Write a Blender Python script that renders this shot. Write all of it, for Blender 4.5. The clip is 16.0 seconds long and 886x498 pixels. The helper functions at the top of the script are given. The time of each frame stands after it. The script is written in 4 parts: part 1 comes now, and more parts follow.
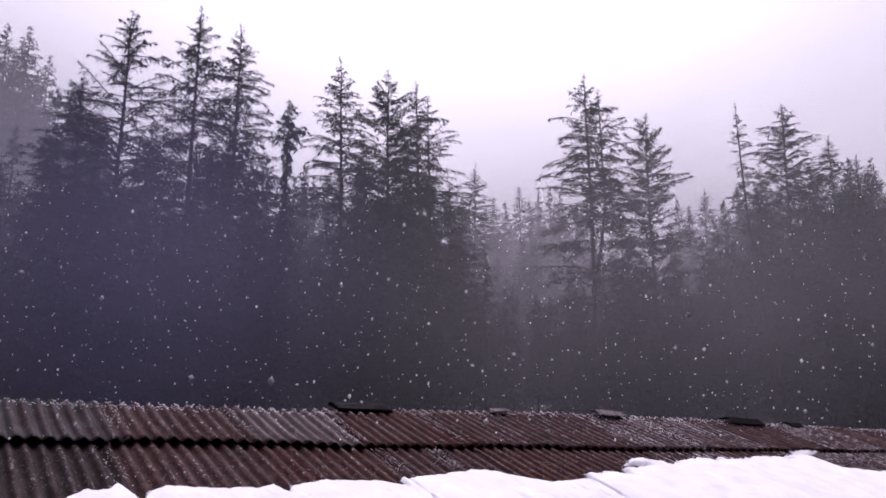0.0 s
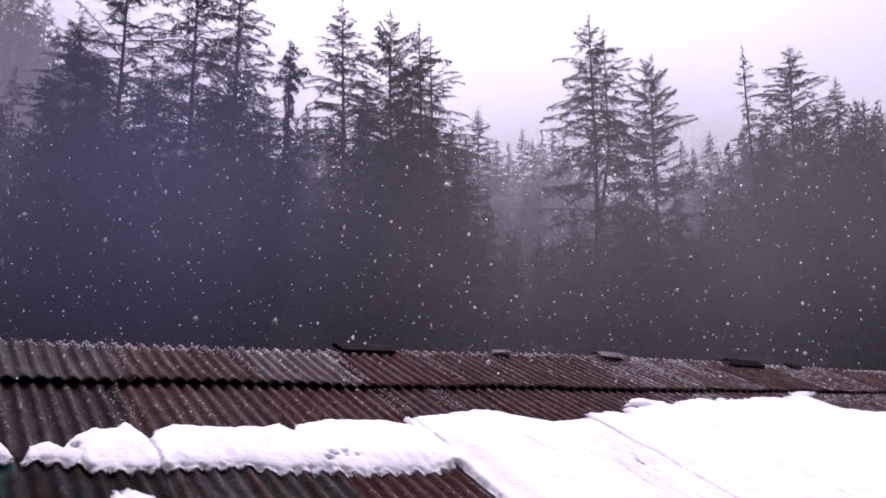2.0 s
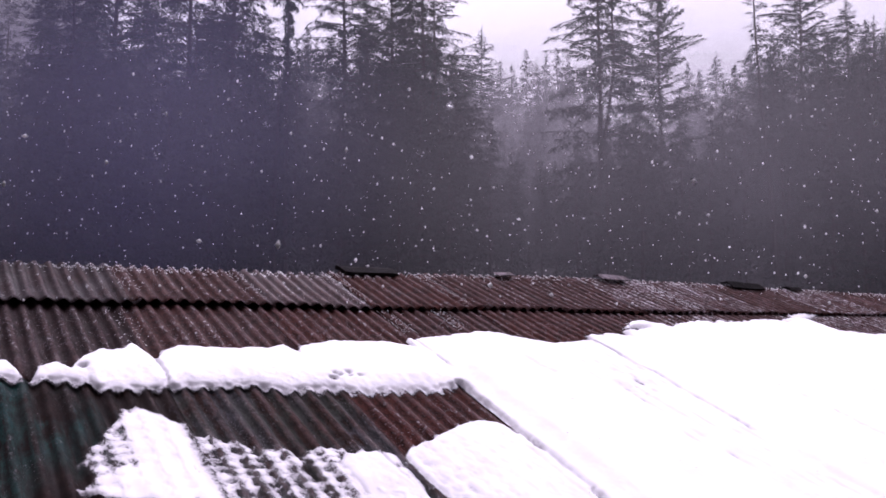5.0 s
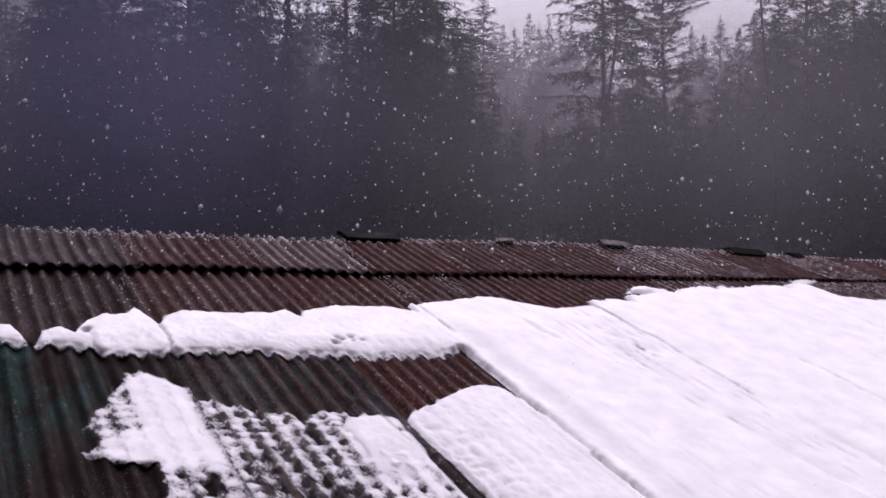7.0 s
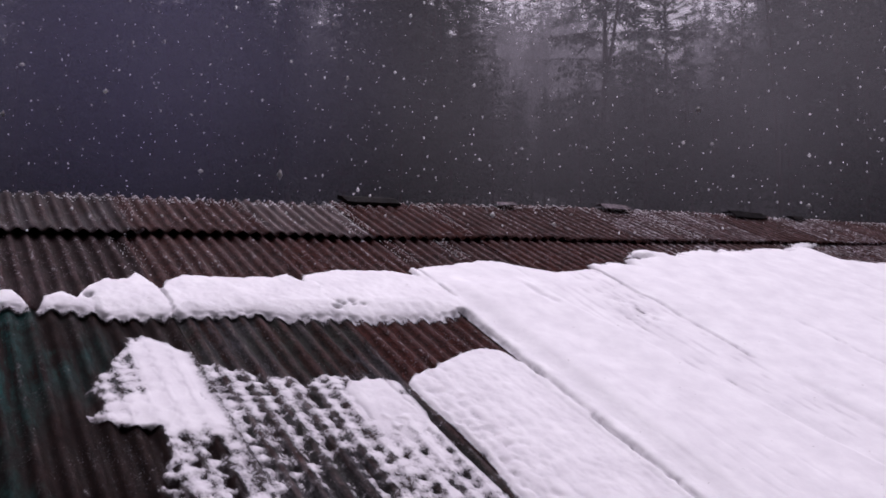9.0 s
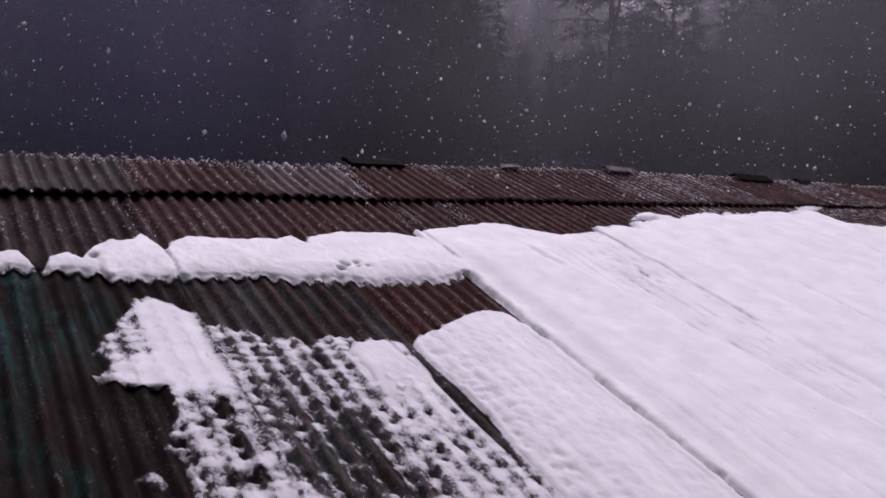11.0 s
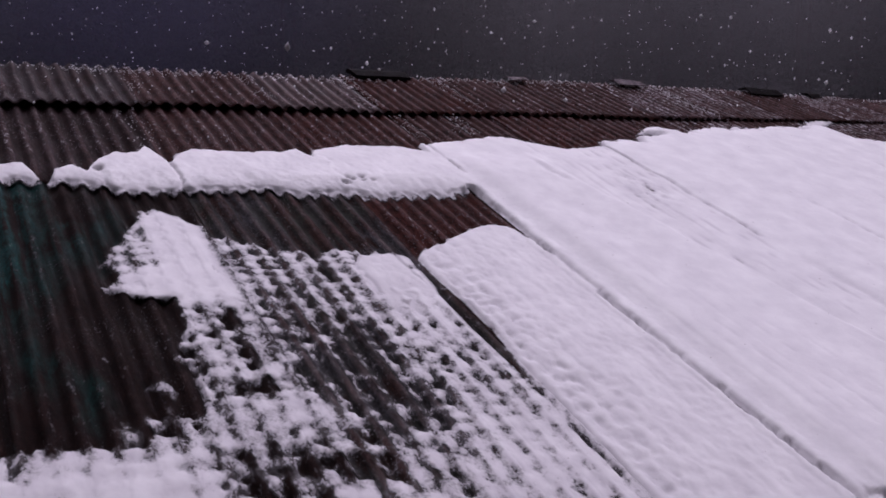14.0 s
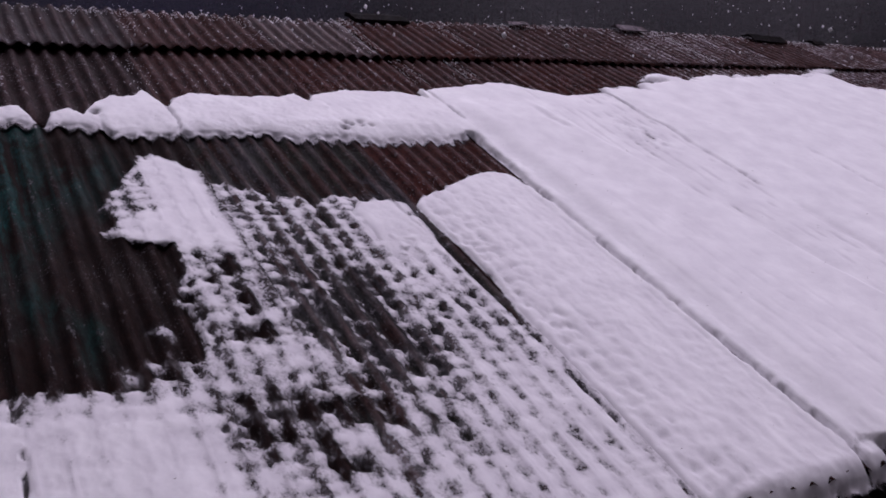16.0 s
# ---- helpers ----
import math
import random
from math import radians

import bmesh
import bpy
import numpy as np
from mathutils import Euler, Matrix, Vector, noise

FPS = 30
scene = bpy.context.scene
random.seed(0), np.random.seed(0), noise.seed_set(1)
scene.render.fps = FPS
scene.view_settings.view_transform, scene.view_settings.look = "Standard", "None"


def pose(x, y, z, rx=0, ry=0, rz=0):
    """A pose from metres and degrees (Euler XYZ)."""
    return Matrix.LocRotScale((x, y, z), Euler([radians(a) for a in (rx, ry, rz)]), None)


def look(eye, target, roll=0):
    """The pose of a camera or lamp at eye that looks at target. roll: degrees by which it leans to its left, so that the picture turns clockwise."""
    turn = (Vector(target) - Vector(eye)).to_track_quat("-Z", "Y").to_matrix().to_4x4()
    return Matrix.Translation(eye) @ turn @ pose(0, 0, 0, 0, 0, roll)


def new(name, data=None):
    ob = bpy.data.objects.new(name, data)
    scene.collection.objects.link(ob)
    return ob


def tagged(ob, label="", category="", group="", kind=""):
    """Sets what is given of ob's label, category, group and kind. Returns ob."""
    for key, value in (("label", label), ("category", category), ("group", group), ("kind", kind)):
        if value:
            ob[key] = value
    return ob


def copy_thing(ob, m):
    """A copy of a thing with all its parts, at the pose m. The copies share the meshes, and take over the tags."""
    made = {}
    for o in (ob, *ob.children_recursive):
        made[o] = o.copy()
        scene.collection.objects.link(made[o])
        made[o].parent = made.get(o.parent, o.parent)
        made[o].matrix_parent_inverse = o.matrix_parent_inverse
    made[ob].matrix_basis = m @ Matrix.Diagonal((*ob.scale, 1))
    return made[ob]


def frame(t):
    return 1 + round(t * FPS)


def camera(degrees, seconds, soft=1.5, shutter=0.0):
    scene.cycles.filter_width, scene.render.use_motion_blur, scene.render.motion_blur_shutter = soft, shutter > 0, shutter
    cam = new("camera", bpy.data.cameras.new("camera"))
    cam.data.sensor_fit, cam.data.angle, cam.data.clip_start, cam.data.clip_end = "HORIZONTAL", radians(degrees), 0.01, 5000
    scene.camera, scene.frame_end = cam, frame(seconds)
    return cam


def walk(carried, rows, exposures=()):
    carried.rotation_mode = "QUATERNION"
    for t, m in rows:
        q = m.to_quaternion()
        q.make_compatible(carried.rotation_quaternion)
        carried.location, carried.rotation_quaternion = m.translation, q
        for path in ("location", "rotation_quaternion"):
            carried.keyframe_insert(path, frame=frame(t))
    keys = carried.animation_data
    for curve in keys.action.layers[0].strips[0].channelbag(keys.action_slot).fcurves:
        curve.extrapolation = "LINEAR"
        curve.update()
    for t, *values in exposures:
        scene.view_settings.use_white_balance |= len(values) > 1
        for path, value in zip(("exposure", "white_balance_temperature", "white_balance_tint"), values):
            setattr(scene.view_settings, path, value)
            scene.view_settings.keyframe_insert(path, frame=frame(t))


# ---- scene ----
cam = camera(51.62, 16.0, soft=1.7)
EYE = Vector((0.0, 0.0, 3.5))
# seconds, then the camera's turn: it stands in one place and tilts down
ROWS = [
    (0.0, 103.392, -0.0, 0.0),
    (0.5, 102.537, 0.087, 0.078),
    (1.0, 101.535, 0.118, 0.104),
    (1.5, 100.61, 0.107, 0.166),
    (2.0, 99.792, -0.112, 0.157),
    (2.5, 99.01, -0.055, 0.239),
    (3.0, 98.183, -0.15, 0.246),
    (3.5, 97.322, -0.268, 0.282),
    (4.0, 96.48, -0.169, 0.33),
    (4.5, 95.672, -0.202, 0.291),
    (7.0, 92.818, -0.273, 0.405),
    (7.5, 92.247, -0.278, 0.446),
    (8.0, 91.692, -0.037, 0.326),
    (8.5, 91.185, -0.184, 0.262),
    (9.0, 90.582, -0.131, 0.451),
    (11.5, 87.4, -0.368, 0.783),
    (12.0, 86.443, -0.423, 0.87),
    (12.5, 85.462, -0.423, 1.063),
    (13.0, 84.494, -0.524, 1.074),
    (13.5, 83.67, -0.529, 1.095),
    (14.0, 82.842, -0.551, 1.063),
    (14.5, 82.009, -0.641, 1.03),
    (15.0, 81.125, -0.83, 1.103),
    (15.5, 80.327, -0.936, 1.123),
    (16.0, 79.516, -0.928, 1.028),
]
EXPOSURES = [(0.0, 0.14, 6020, 34), (1.5, 0.28, 6000, 35), (3.5, 0.50, 5980, 37), (4.5, 0.50, 5980, 37), (7.0, 0.08, 6160, 32), (9.0, -0.14, 6160, 32), (12.5, -0.42, 6080, 34), (16.0, -0.62, 6000, 38)]
walk(cam, [(t, pose(*EYE, rx, ry, rz)) for t, rx, ry, rz in ROWS], EXPOSURES)

# ---------------------------------------------------------------- light
world = bpy.data.worlds.new("world")
scene.world = world
world.use_nodes = True
wt = world.node_tree
wt.nodes.clear()
sky = wt.nodes.new("ShaderNodeTexSky")
sky.sky_type = "NISHITA"
sky.sun_disc = False
sky.sun_elevation, sky.sun_rotation = radians(60), radians(4)
sky.air_density, sky.dust_density, sky.ozone_density = 1.0, 8.0, 1.0
grey = wt.nodes.new("ShaderNodeHueSaturation")
grey.inputs["Saturation"].default_value = 0.12
back = wt.nodes.new("ShaderNodeBackground")
back.inputs["Strength"].default_value = 0.122
wout = wt.nodes.new("ShaderNodeOutputWorld")
wt.links.new(sky.outputs[0], grey.inputs["Color"])
wt.links.new(grey.outputs[0], back.inputs["Color"])
wt.links.new(back.outputs[0], wout.inputs["Surface"])

sun = new("sun", bpy.data.lights.new("sun", "SUN"))
sun.data.energy, sun.data.angle, sun.data.color = 1.0, radians(60), (1.0, 0.98, 0.96)
sun.matrix_world = look((3, 46, 80), (0, 0, 0))


# ---------------------------------------------------------------- materials
PITCH = 0.076      # of the corrugated sheets


class Mat:
    """A node material with short ways to add nodes."""

    def __init__(self, name):
        self.m = bpy.data.materials.new(name)
        self.m.use_nodes = True
        self.t = self.m.node_tree
        self.b = self.t.nodes["Principled BSDF"]
        self.out = self.t.nodes["Material Output"]

    def node(self, kind, **values):
        n = self.t.nodes.new(kind)
        for k, v in values.items():
            n.inputs[k.replace("_", " ")].default_value = v
        return n

    def link(self, a, b):
        self.t.links.new(a, b)

    def coords(self, scale, vary=True):
        tc = self.t.nodes.new("ShaderNodeTexCoord")
        mp = self.t.nodes.new("ShaderNodeMapping")
        mp.inputs["Scale"].default_value = scale
        if vary:
            info = self.t.nodes.new("ShaderNodeObjectInfo")
            mul = self.t.nodes.new("ShaderNodeMath")
            mul.operation = "MULTIPLY"
            mul.inputs[1].default_value = 37.0
            self.link(info.outputs["Random"], mul.inputs[0])
            add = self.t.nodes.new("ShaderNodeVectorMath")
            add.operation = "ADD"
            self.link(tc.outputs["Object"], add.inputs[0])
            self.link(mul.outputs[0], add.inputs[1])
            self.link(add.outputs[0], mp.inputs["Vector"])
        else:
            self.link(tc.outputs["Object"], mp.inputs["Vector"])
        return mp.outputs["Vector"]

    def noise(self, scale, size, detail=4.0, rough=0.6, vary=True, warp=0.0):
        n = self.node("ShaderNodeTexNoise", Scale=size, Detail=detail, Roughness=rough, Distortion=warp)
        self.link(self.coords(scale, vary), n.inputs["Vector"])
        return n.outputs["Fac"]

    def ramp(self, fac, stops):
        r = self.t.nodes.new("ShaderNodeValToRGB")
        el = r.color_ramp.elements
        while len(el) < len(stops):
            el.new(0.5)
        for e, (p, c) in zip(el, stops):
            e.position = p
            e.color = (c, c, c, 1) if isinstance(c, (int, float)) else (*c, 1)
        self.link(fac, r.inputs[0])
        return r.outputs[0]

    def mix(self, fac, a, b, how="MIX"):
        m = self.t.nodes.new("ShaderNodeMix")
        m.data_type = "RGBA"
        m.blend_type = how
        for v, s in ((fac, m.inputs[0]), (a, m.inputs[6]), (b, m.inputs[7])):
            if isinstance(v, (int, float)):
                s.default_value = v
            elif isinstance(v, tuple):
                s.default_value = (*v, 1)
            else:
                self.link(v, s)
        return m.outputs[2]

    def bump(self, height, strength, distance):
        n = self.node("ShaderNodeBump", Strength=strength, Distance=distance)
        self.link(height, n.inputs["Height"])
        self.link(n.outputs[0], self.b.inputs["Normal"])


def sheet_material(name, paint, worn, wear, rust, rust_share, dust, rough=0.75, metal=0.0, gloss=0.04, fade=None, crest=0.75):
    """Old corrugated sheet: paint or zinc, worn through, rust in streaks down the slope, grains of snow."""
    m = Mat(name)
    patch = m.noise((2.2, 0.8, 1), 1.6, 5, 0.65)
    if fade:
        tc = m.t.nodes.new("ShaderNodeTexCoord")
        dot = m.t.nodes.new("ShaderNodeVectorMath")
        dot.operation = "DOT_PRODUCT"
        dot.inputs[1].default_value = (fade[0], fade[1], 0)
        m.link(tc.outputs["Object"], dot.inputs[0])
        both = m.t.nodes.new("ShaderNodeMath")
        both.operation = "ADD"
        m.link(patch, both.inputs[0])
        m.link(dot.outputs["Value"], both.inputs[1])
        patch = both.outputs[0]
    base = m.mix(m.ramp(patch, [(wear - 0.10, 0.0), (wear + 0.10, 1.0)]), paint, worn)
    streak = m.noise((26, 1.1, 1), 1.0, 5, 0.7)
    blotch = m.noise((5, 2.2, 1), 1.5, 6, 0.7, warp=0.4)
    both = m.mix(0.5, streak, blotch)
    base = m.mix(m.ramp(both, [(0.53 - rust_share * 0.16, 0.0), (0.60 - rust_share * 0.16, 1.0)]), base, rust)
    grain = m.noise((60, 25, 60), 1.5, 4, 0.75)
    base = m.mix(m.ramp(grain, [(0.34, 0.75), (0.52, 0.0)]), base, (0.008, 0.006, 0.006))
    pale = m.noise((34, 2.4, 1), 1.0, 5, 0.7)
    base = m.mix(m.ramp(pale, [(0.60, 0.0), (0.78, 0.0 if dust < -0.5 else 0.28)]), base, (0.17, 0.145, 0.145))
    if crest:
        tc2 = m.t.nodes.new("ShaderNodeTexCoord")
        sep = m.t.nodes.new("ShaderNodeSeparateXYZ")
        m.link(tc2.outputs["Object"], sep.inputs[0])
        turn = m.t.nodes.new("ShaderNodeMath")
        turn.operation = "MULTIPLY"
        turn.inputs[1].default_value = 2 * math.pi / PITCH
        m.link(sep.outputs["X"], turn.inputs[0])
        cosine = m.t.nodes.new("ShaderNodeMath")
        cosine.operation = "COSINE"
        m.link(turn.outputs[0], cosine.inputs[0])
        # paler crests: some wear, and the light on the ribs put into colour
        rib_noise = m.noise((22, 7.0, 1), 1.3, 6, 0.75)
        crest_wear_light = m.mix(1.0, m.ramp(cosine.outputs[0], [(0.15, 0.0), (0.95, 1.0)]), m.ramp(rib_noise, [(0.36, 0.12), (0.62, 1.0)]), "MULTIPLY")
        base = m.mix(m.mix(1.0, crest_wear_light, (crest, crest, crest), "MULTIPLY"), base, m.mix(0.45, base, (0.20, 0.145, 0.135)))
        # darker troughs: shade between the ribs, painted in
        trough_shade = m.mix(1.0, m.ramp(cosine.outputs[0], [(0.0, 1.0), (0.5, 0.0)]), m.ramp(rib_noise, [(0.40, 0.0), (0.65, 0.55)]), "MULTIPLY")
        base = m.mix(trough_shade, base, (0.010, 0.007, 0.006))
        flour = m.noise((1, 0.45, 1), 48, 5, 0.78)
        reach = m.noise((2.2, 1.2, 1), 1.6, 4, 0.7)
        cut = 0.50 if dust > 1 else 0.56
        rime = m.mix(1.0, m.ramp(cosine.outputs[0], [(0.05, 0.0), (0.85, 1.0)]), m.ramp(flour, [(cut, 0.0), (cut + 0.10, 0.9)]), "MULTIPLY")
        rime = m.mix(1.0, rime, m.ramp(reach, [(0.36 if dust > 1 else 0.42, 0.0), (0.58 if dust > 1 else 0.66, 1.0 if dust > 0.2 else 0.25)]), "MULTIPLY")
    else:
        rime = None
    tan = m.noise((1, 0.6, 1), 150, 3, 0.7)
    base = m.mix(m.ramp(tan, [(0.54, 0.0), (0.72, 0.55)]), base, m.mix(1.0, base, (2.6, 2.3, 2.1), "MULTIPLY"))
    fleck = m.noise((1, 0.55, 1), 75, 3, 0.8)
    area = m.noise((1.2, 1.2, 1), 2.0, 3, 0.6)
    fl = m.ramp(fleck, [(0.66 - dust * 0.08, 0.0), (0.71 - dust * 0.08, 1.0)])
    ar = m.ramp(area, [(0.48, 0.0), (0.66, 1.0)])
    base = m.mix(m.mix(1.0, fl, ar, "MULTIPLY"), base, (0.72, 0.70, 0.73))
    mottle = m.noise((1, 0.42, 1), 24, 6, 0.78)
    base = m.mix(1.0, base, m.ramp(mottle, [(0.32, (0.17, 0.135, 0.148)), (0.52, (0.74, 0.65, 0.70)), (0.70, (1.0, 0.94, 0.99))]), "MULTIPLY")
    crumbs = m.noise((1, 0.7, 1), 130, 3, 0.7)
    wide = m.noise((3.0, 1.4, 1), 2.0, 4, 0.7)
    base = m.mix(m.mix(1.0, m.ramp(crumbs, [(0.60, 0.0), (0.68, 0.75 if dust > 1 else 0.5)]), m.ramp(wide, [(0.46 - 0.06 * dust, 0.0), (0.70 - 0.06 * dust, 1.0)]), "MULTIPLY"), base, (0.42, 0.40, 0.43))
    if rime:
        base = m.mix(rime, base, (0.60, 0.58, 0.61))
    m.link(base, m.b.inputs["Base Color"])
    m.link(m.ramp(blotch, [(0.3, rough - 0.15), (0.7, rough + 0.15)]), m.b.inputs["Roughness"])
    m.b.inputs["Metallic"].default_value = metal
    m.b.inputs["Specular IOR Level"].default_value = gloss
    m.bump(m.mix(0.5, grain, mottle), 0.6, 0.006)
    return m.m


BROWN = (0.058, 0.023, 0.018)
RUST = (0.070, 0.022, 0.015)
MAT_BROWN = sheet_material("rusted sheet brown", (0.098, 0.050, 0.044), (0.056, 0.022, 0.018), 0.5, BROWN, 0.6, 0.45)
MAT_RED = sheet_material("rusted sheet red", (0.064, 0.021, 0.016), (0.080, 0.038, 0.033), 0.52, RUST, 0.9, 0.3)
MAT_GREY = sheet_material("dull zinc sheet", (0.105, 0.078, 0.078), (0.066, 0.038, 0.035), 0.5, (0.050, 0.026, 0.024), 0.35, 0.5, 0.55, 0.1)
# darker copies for the left end: lens falloff at that side put into colour
MAT_GREY_DIM = sheet_material("zinc sheet dimmed", (0.050, 0.039, 0.043), (0.026, 0.018, 0.019), 0.5, (0.030, 0.016, 0.015), 0.4, 0.4, 0.6, crest=0.5)
MAT_BROWN_DIM = sheet_material("rusted sheet dimmed", (0.032, 0.018, 0.018), (0.020, 0.010, 0.010), 0.5, (0.022, 0.010, 0.009), 0.5, 0.5, crest=0.5)
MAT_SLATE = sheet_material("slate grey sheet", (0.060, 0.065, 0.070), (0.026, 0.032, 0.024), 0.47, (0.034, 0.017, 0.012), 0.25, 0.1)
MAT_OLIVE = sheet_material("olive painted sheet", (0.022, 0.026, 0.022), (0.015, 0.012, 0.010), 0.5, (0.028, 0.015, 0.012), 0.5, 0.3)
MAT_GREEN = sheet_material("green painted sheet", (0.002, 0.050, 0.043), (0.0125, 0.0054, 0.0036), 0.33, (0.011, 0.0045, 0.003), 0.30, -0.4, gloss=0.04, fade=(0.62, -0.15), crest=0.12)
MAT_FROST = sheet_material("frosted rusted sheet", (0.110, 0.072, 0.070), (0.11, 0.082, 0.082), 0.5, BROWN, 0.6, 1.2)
MAT_TAR = sheet_material("black flashing", (0.006, 0.0055, 0.006), (0.010, 0.009, 0.009), 0.5, (0.010, 0.008, 0.007), 0.3, -1.0, gloss=0.02, crest=0)
MAT_PALE = sheet_material("pale bent sheet", (0.26, 0.25, 0.26), (0.19, 0.18, 0.18), 0.5, (0.06, 0.045, 0.04), 0.2, 0.8)
MAT_BARE = sheet_material("bare zinc sheet", (0.12, 0.12, 0.125), (0.05, 0.05, 0.052), 0.5, (0.02, 0.018, 0.018), 0.3, 0.1, 0.4, 0.5, gloss=0.4)


def snow_material(name="old wet snow", thin=False):
    """Old snow; where it lies thin (the mesh's own depth), the grains part and the sheet below shows between them."""
    m = Mat(name)
    soft = m.noise((1, 1, 1), 7, 5, 0.6, False)
    fine = m.noise((1, 1, 1), 70, 5, 0.75, False)
    base = m.mix(m.ramp(soft, [(0.3, 0.0), (0.7, 1.0)]), (0.81, 0.80, 0.82), (0.89, 0.885, 0.895))
    speck = m.noise((1, 1.3, 1), 38, 2, 0.5, False)
    base = m.mix(m.ramp(speck, [(0.76, 0.0), (0.80, 0.8)]), base, (0.16, 0.13, 0.12))
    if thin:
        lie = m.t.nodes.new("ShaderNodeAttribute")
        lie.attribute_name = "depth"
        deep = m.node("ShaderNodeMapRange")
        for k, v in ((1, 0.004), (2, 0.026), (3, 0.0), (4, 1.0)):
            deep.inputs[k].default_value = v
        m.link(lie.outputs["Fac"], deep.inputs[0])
        # thin wet snow is greyer; soft shade of seams is put in too
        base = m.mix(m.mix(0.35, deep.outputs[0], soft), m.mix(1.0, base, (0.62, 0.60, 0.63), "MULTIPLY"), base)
    m.link(base, m.b.inputs["Base Color"])
    m.b.inputs["Roughness"].default_value = 0.7
    m.b.inputs["Specular IOR Level"].default_value = 0.25
    m.bump(m.mix(0.4, soft, fine), 0.30, 0.008)
    if thin:
        at = m.t.nodes.new("ShaderNodeAttribute")
        at.attribute_name = "depth"
        grains = m.noise((1, 0.8, 1), 110, 4, 0.7, False)
        clumps = m.noise((1, 0.7, 1), 34, 4, 0.65, False)
        jitter = m.mix(0.62, grains, clumps)
        shift = m.t.nodes.new("ShaderNodeMath")
        shift.operation = "MULTIPLY_ADD"
        shift.inputs[1].default_value, shift.inputs[2].default_value = 0.044, -0.0210
        m.link(jitter, shift.inputs[0])
        add = m.t.nodes.new("ShaderNodeMath")
        add.operation = "ADD"
        m.link(at.outputs["Fac"], add.inputs[0])
        m.link(shift.outputs[0], add.inputs[1])
        g = m.t.nodes.new("ShaderNodeMapRange")
        g.interpolation_type = "SMOOTHSTEP"
        for k, v in ((1, -0.002), (2, 0.0140), (3, 0.0), (4, 1.0)):
            g.inputs[k].default_value = v
        m.link(add.outputs[0], g.inputs[0])
        m.link(g.outputs[0], m.b.inputs["Alpha"])
    return m.m


def plain_material(name, a, b, size, rough=0.8, stretch=(1, 1, 1), bump=0.0):
    m = Mat(name)
    n = m.noise(stretch, size, 5, 0.65)
    m.link(m.mix(m.ramp(n, [(0.3, 0.0), (0.7, 1.0)]), a, b), m.b.inputs["Base Color"])
    m.b.inputs["Roughness"].default_value = rough
    m.b.inputs["Specular IOR Level"].default_value = 0.2
    if bump:
        m.bump(n, 0.6, bump)
    return m.m


SNOW = snow_material()
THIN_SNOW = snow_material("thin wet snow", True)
BARK = plain_material("dark conifer bark", (0.030, 0.024, 0.022), (0.055, 0.045, 0.04), 3.0, 0.9, (6, 6, 0.8), 0.05)
NEEDLES = plain_material("dark cedar needles", (0.018, 0.026, 0.020), (0.034, 0.044, 0.034), 0.35, 0.8)
PINE_NEEDLES = plain_material("grey green pine needles", (0.024, 0.034, 0.024), (0.042, 0.054, 0.038), 0.35, 0.8)
FOREST_FLOOR = plain_material("forest floor with old snow", (0.022, 0.022, 0.020), (0.050, 0.047, 0.048), 0.15, 0.95, (1, 1, 1), 0.2)
BOARD = plain_material("weathered boards", (0.10, 0.075, 0.06), (0.17, 0.14, 0.12), 2.0, 0.85, (9, 9, 0.8), 0.004)


PLASTER = plain_material("weathered plaster", (0.20, 0.18, 0.17), (0.30, 0.27, 0.25), 1.5, 0.9, (1, 1, 0.6), 0.004)


